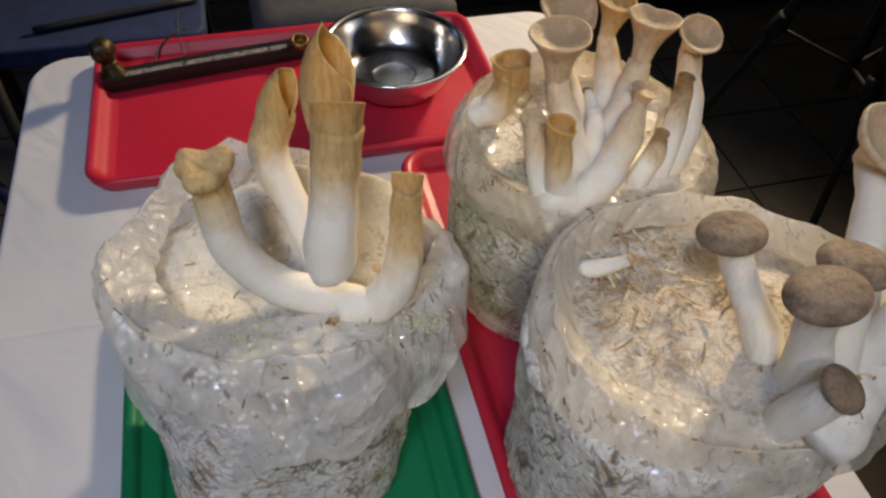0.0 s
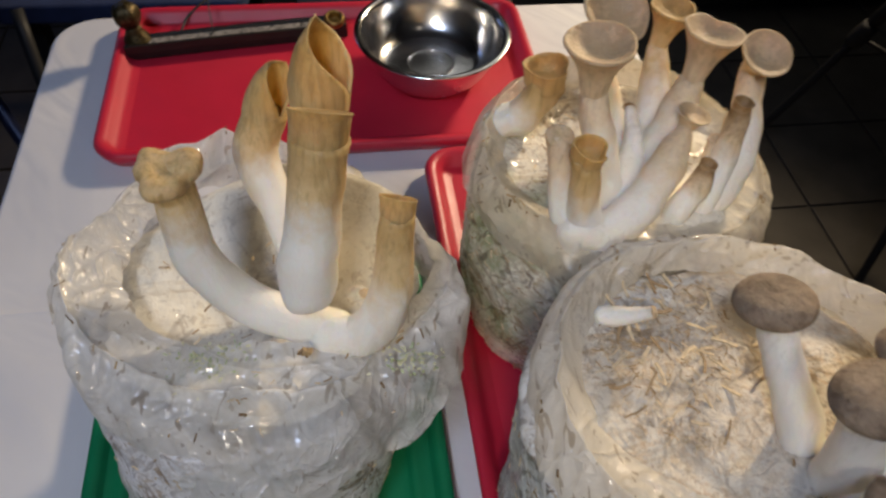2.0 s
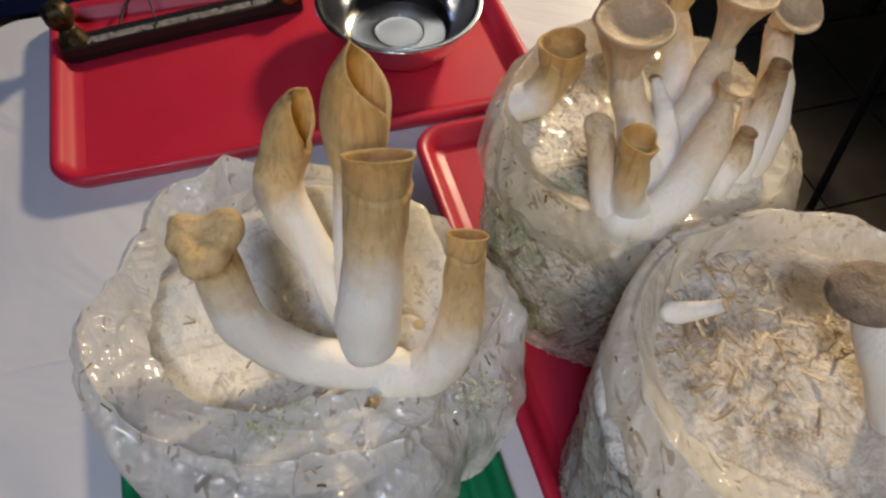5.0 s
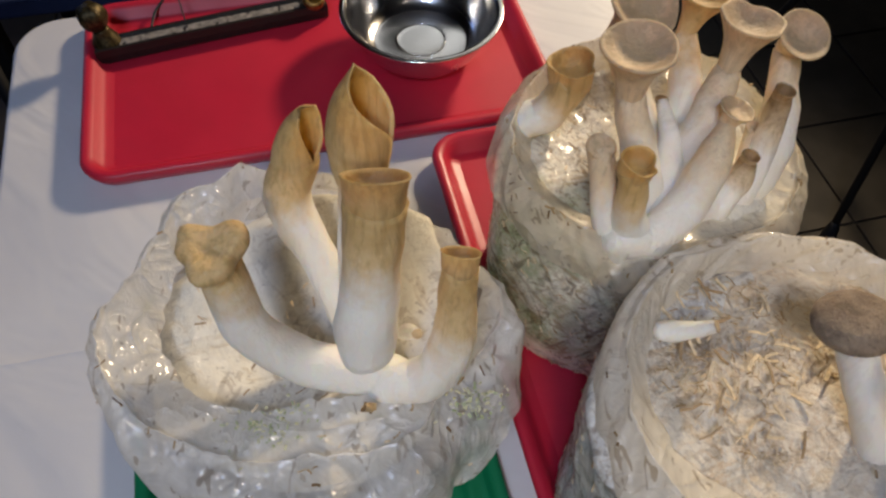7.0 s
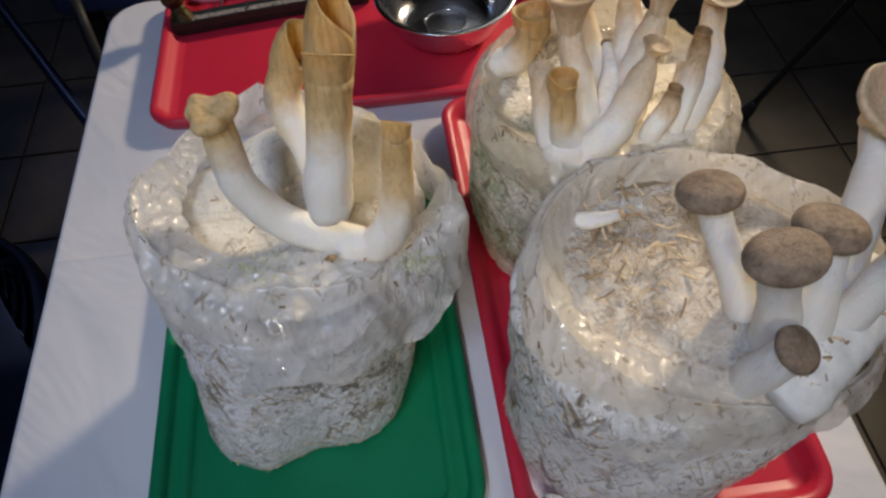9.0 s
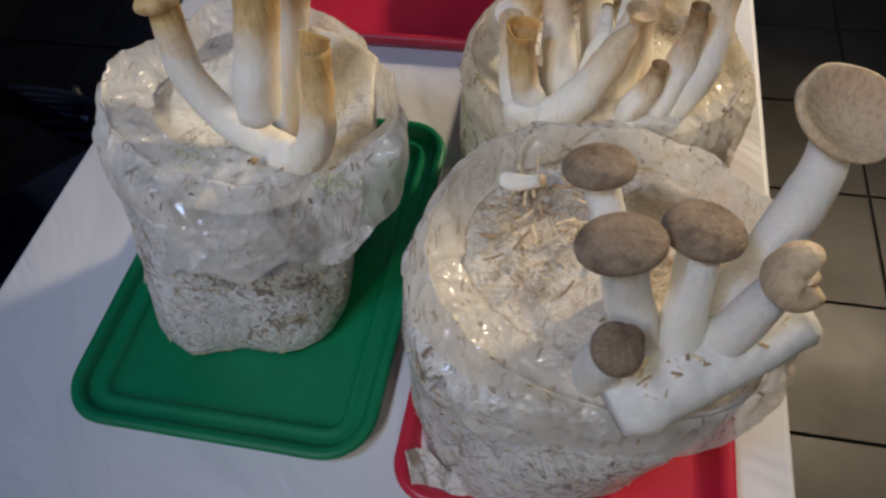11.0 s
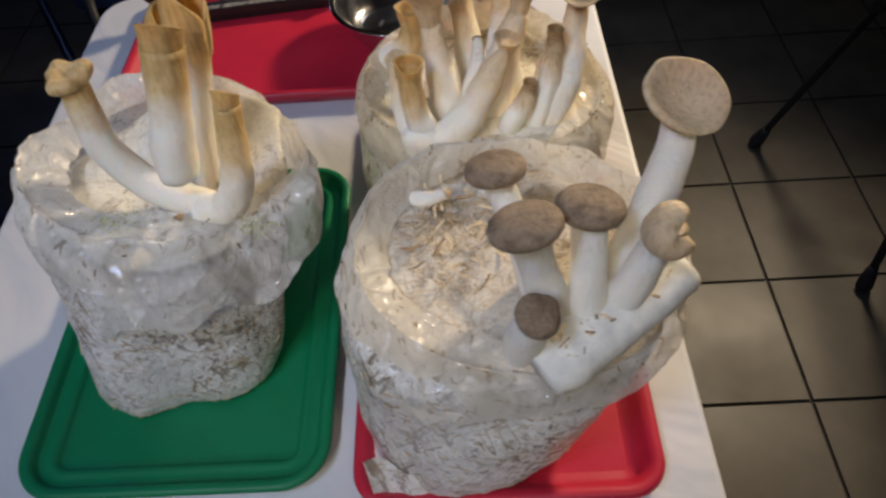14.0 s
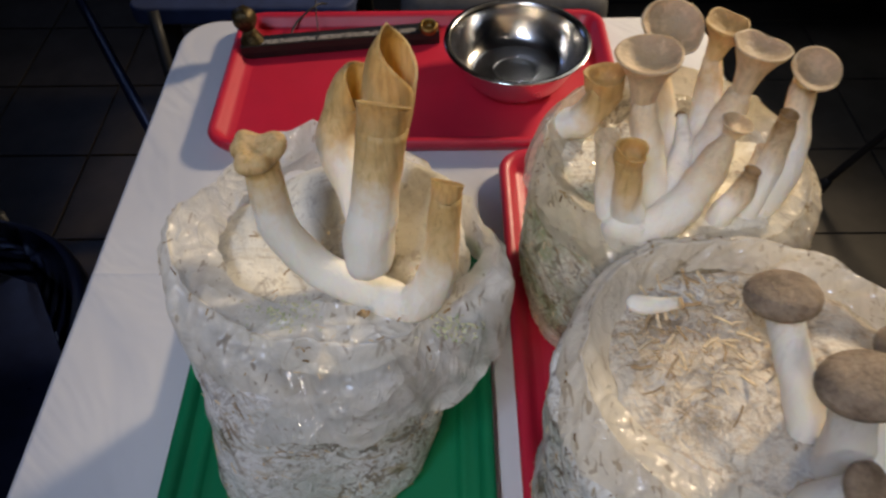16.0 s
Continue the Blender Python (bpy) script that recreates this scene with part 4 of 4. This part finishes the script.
for label, pts, kind, rad, face, mat, more in (
    ("king oyster mushroom with cracked dark brown cap", [(0.293, 0.210, 0.200, 0.0130), (0.288, 0.220, 0.218, 0.0125), (0.274, 0.242, 0.250, 0.0105), (0.266, 0.256, 0.277, 0.010)], BUTTON, 0.0214, (-0.12, 0.3, 1), CAP_DARK, {}),
    ("thick king oyster mushroom with broad dark cap", [(0.300, 0.184, 0.206, 0.0145), (0.295, 0.184, 0.232, 0.0140), (0.286, 0.186, 0.266, 0.0120), (0.279, 0.187, 0.297, 0.0115)], BUTTON, 0.0222, (-0.2, 0.22, 1), CAP_DARK, dict(oval=1.06)),
    ("straight king oyster mushroom with wrinkled dark cap", [(0.322, 0.178, 0.206, 0.0145), (0.322, 0.187, 0.228, 0.0135), (0.323, 0.200, 0.258, 0.0120), (0.323, 0.212, 0.283, 0.012)], BUTTON, 0.0224, (0.1, 0.25, 1), CAP_DARK, {}),
    ("short leaning king oyster mushroom with small dark cap", [(0.276, 0.160, 0.200, 0.0120), (0.278, 0.157, 0.216, 0.0130), (0.281, 0.153, 0.236, 0.0120), (0.285, 0.149, 0.256, 0.010)], BUTTON, 0.0148, (0.35, -0.25, 0.9), CAP_DARK, {}),
    ("tiny bud with a dark cap beside the short mushroom", [(0.290, 0.164, 0.205, 0.0050), (0.291, 0.162, 0.228, 0.0050), (0.292, 0.160, 0.252, 0.0040)], BUTTON, 0.0075, (0.3, 0.1, 1), CAP_DARK, {}),
    ("tall king oyster mushroom with flared cracked trumpet cap", [(0.342, 0.196, 0.195, 0.0155), (0.356, 0.218, 0.222, 0.0155), (0.375, 0.246, 0.244, 0.0142), (0.389, 0.270, 0.262, 0.0130), (0.397, 0.289, 0.299, 0.014)], SPOON, 0.0258, (0.0, -0.28, 1), CAP_PALE, dict(wave=0.09, lobes=2, oval=1.15, oval_at=-0.45, seed=0.6, lean=0.40, lean_at=2.3)),
    ("small king oyster mushroom with curled ear-shaped cap", [(0.336, 0.184, 0.195, 0.013), (0.350, 0.186, 0.228, 0.013), (0.364, 0.190, 0.262, 0.010), (0.370, 0.192, 0.276, 0.009)], LOBED, 0.0168, (0.6, -0.5, 0.5), CAP_PALE, dict(own=curled((0.371, 0.191, TOP + 0.279), (0.95, -0.2, 0.0), (0.1, 0.55, 0.83), 0.0054, 0.0128))),
    ("white finger-like young mushroom with pinkish tip", [(0.201, 0.311, 0.193, 0.0020), (0.204, 0.3095, 0.194, 0.0058), (0.212, 0.306, 0.196, 0.0066), (0.221, 0.302, 0.202, 0.0056), (0.227, 0.299, 0.207, 0.0046), (0.232, 0.297, 0.211, 0.004)], BUTTON, 0.0042, (0.8, -0.2, 0.5), CAP_PALE, dict(rooted=False)),
):
    mushroom(label, pts, kind, rad, face, mat, 0.13, C, **more)


# ---- behind and beside the table ----
def tripod(label, feet, hub, head):
    ob = thing("light_stand", (hub[0], hub[1], 0), label, "tripod")
    for f in feet:
        f, h = Vector(f), Vector(hub)
        knee = f.lerp(h, 0.48)
        leg = part("leg", sweep([(*(f + (h - f).normalized() * 0.03), 0.009), (*f.lerp(h, 0.25), 0.009), (*knee, 0.009)], 3, 10), BLACK, ob)
        part("upper_leg", sweep([(*f.lerp(h, 0.44), 0.0135), (*f.lerp(h, 0.7), 0.0135), (*h, 0.0135)], 3, 10), BLACK, ob)
        part("leg_clamp", sweep([(*f.lerp(h, 0.43), 0.017), (*f.lerp(h, 0.455), 0.019), (*f.lerp(h, 0.48), 0.017)], 3, 12), BLACK_SOFT, leg)
        part("rubber_foot", sweep([(f.x, f.y, 0.003, 0.014), (*f.lerp(h, 0.015), 0.0175), (*f.lerp(h, 0.045), 0.014), (*f.lerp(h, 0.06), 0.010)], 3, 12), BLACK_SOFT, leg)
        mid = Vector((hub[0], hub[1], 0.42))
        part("spreader", sweep([(*f.lerp(h, 0.45), 0.005), (*f.lerp(h, 0.45).lerp(mid, 0.5), 0.005), (*mid, 0.005)], 2, 8), BLACK, ob)
    part("centre_column", sweep([(hub[0], hub[1], 0.36, 0.013), (hub[0], hub[1], 0.8, 0.013), (*head, 0.012)], 3, 12), BLACK, ob)
    part("hub", sweep([(hub[0], hub[1], hub[2] - 0.05, 0.03), (hub[0], hub[1], hub[2], 0.034), (hub[0], hub[1], hub[2] + 0.05, 0.028)], 3, 16), BLACK_SOFT, ob)
    return ob


tripod("black metal tripod light stand on the tiled floor", [(1.005, 1.315, 0), (1.105, 0.838, 0), (1.68, 1.22, 0)], (1.27, 1.12, 1.05), (1.27, 1.14, 1.62))

bench = thing("low_bench", (1.5, 2.35, 0), "low olive-painted bench with dark base", "bench")
part("base", box((2.2, 0.4, 0.22), (1.55, 2.38, 0.113), 0.008), BLACK_SOFT, bench, "", False)
part("seat_board", box((2.3, 0.46, 0.14), (1.55, 2.36, 0.295), 0.01), OLIVE, bench, "olive board", False)

desk = thing("side_table", (-0.30, 1.5, 0), "dark side table covered with dull blue cloth", "table")
part("cloth_top", rounded_plate(-0.50, -0.09, 1.19, 1.75, 0.585, 0.62, 0.03), BLUE, desk, "", False)
for sx in (-0.46, -0.13):
    for sy in (1.22, 1.69):
        part("leg", box((0.04, 0.04, 0.583), (sx, sy + 0.03, 0.2935), 0.004), BLACK, desk, "", False)
rod = thing("black_rod", (-0.3, 1.3, 0.62), "thin black rod lying on the blue table", "rod")
part("shaft", sweep([(-0.37, 1.235, 0.6275, 0.007), (-0.25, 1.26, 0.6275, 0.007), (-0.10, 1.29, 0.6275, 0.006)], 3, 10), BLACK_SOFT, rod)

bag = thing("fabric_box", (0.19, 1.34, 0), "dark grey rounded fabric case behind the table", "case")
part("case_body", box((0.40, 0.24, 0.60), (0.19, 1.36, 0.302), 0.04, 4), GREY, bag)
part("strap", sweep([(0.05, 1.232, 0.30, 0.008), (0.19, 1.226, 0.42, 0.008), (0.33, 1.232, 0.30, 0.008)], 5, 8), BLACK_SOFT, bag)


def chair(label, x, y, turn):
    """A low chair on black tube legs with a vinyl seat and a curved back band."""
    ob = thing("low_chair", (0, 0, 0), label, "chair", "low chairs")
    for s in (-0.19, 0.19):
        part("leg", sweep([(s, -0.20, 0.004, 0.010), (s, -0.17, 0.16, 0.010), (s, -0.15, 0.262, 0.010)], 3, 10), BLACK, ob)
        part("leg", sweep([(s, 0.20, 0.004, 0.010), (s, 0.16, 0.25, 0.010), (s * 0.95, 0.165, 0.44, 0.010)], 3, 10), BLACK, ob)
    part("seat", box((0.40, 0.36, 0.035), (0, -0.03, 0.28), 0.016, 3), NAVY, ob)
    rings = []
    for z in np.linspace(0.41, 0.49, 7):
        inset = 0.012 * (abs(z - 0.45) / 0.04) ** 3
        front = [(x_, 0.16 - 0.10 * (x_ / 0.2) ** 2 + inset, z) for x_ in np.linspace(-0.22 + inset, 0.22 - inset, 16)]
        rings.append(front + [(p[0], p[1] + 0.03 - 2 * inset, p[2]) for p in front[::-1]])
    part("backrest", skin(rings), NAVY, ob)
    ob.matrix_basis = pose(x, y, 0, 0, 0, turn)
    return ob


chair("low black tube chair with navy vinyl back beside the table", -0.65, 0.617, -39)

stand = thing("pole_stand", (-0.62, 1.05, 0), "dark blue-grey metal poles leaning beside the side table", "stand")
part("pole", sweep([(-0.80, 1.60, 0.42, 0.011), (-0.56, 1.20, 0.45, 0.011), (-0.42, 0.97, 0.47, 0.011)], 3, 10), NAVY, stand)
part("pole", sweep([(-0.42, 1.12, 0.66, 0.010), (-0.40, 1.05, 0.50, 0.010), (-0.38, 0.98, 0.004, 0.010)], 3, 10), BLACK, stand)
part("pole", sweep([(-0.42, 0.97, 0.47, 0.011), (-0.43, 0.93, 0.25, 0.011), (-0.44, 0.90, 0.004, 0.011)], 3, 10), NAVY, stand)

# ---- the floor, tile by tile ----
solo("ground_slab", box((7.0, 6.74, 0.1), (0.6, 0.75, -0.056)), GROUT, "dark grout bed of the tiled floor", "floor", "structure", False)
floor = bpy.data.objects["ground_slab"]
floor.name = "floor"
tile_bm = box((0.2940, 0.2940, 0.008), (0, 0, 0), 0.0012, 1)
tile_me = bpy.data.meshes.new("tile")
tile_bm.to_mesh(tile_me)
tile_bm.free()
tile_me.materials.append(TILE)
for i in range(-8, 10):
    for j in range(-2, 12):
        x, y = 0.913 + 0.3 * (i - 0.5), 0.58 + 0.3 * (j - 1.5)
        if -2.6 < x < 3.8 and -1.0 < y < 3.9:
            ob = new("tile", tile_me)
            ob.parent = floor
            ob.location = (x, y, -0.0042 + random.uniform(-0.0004, 0.0002))
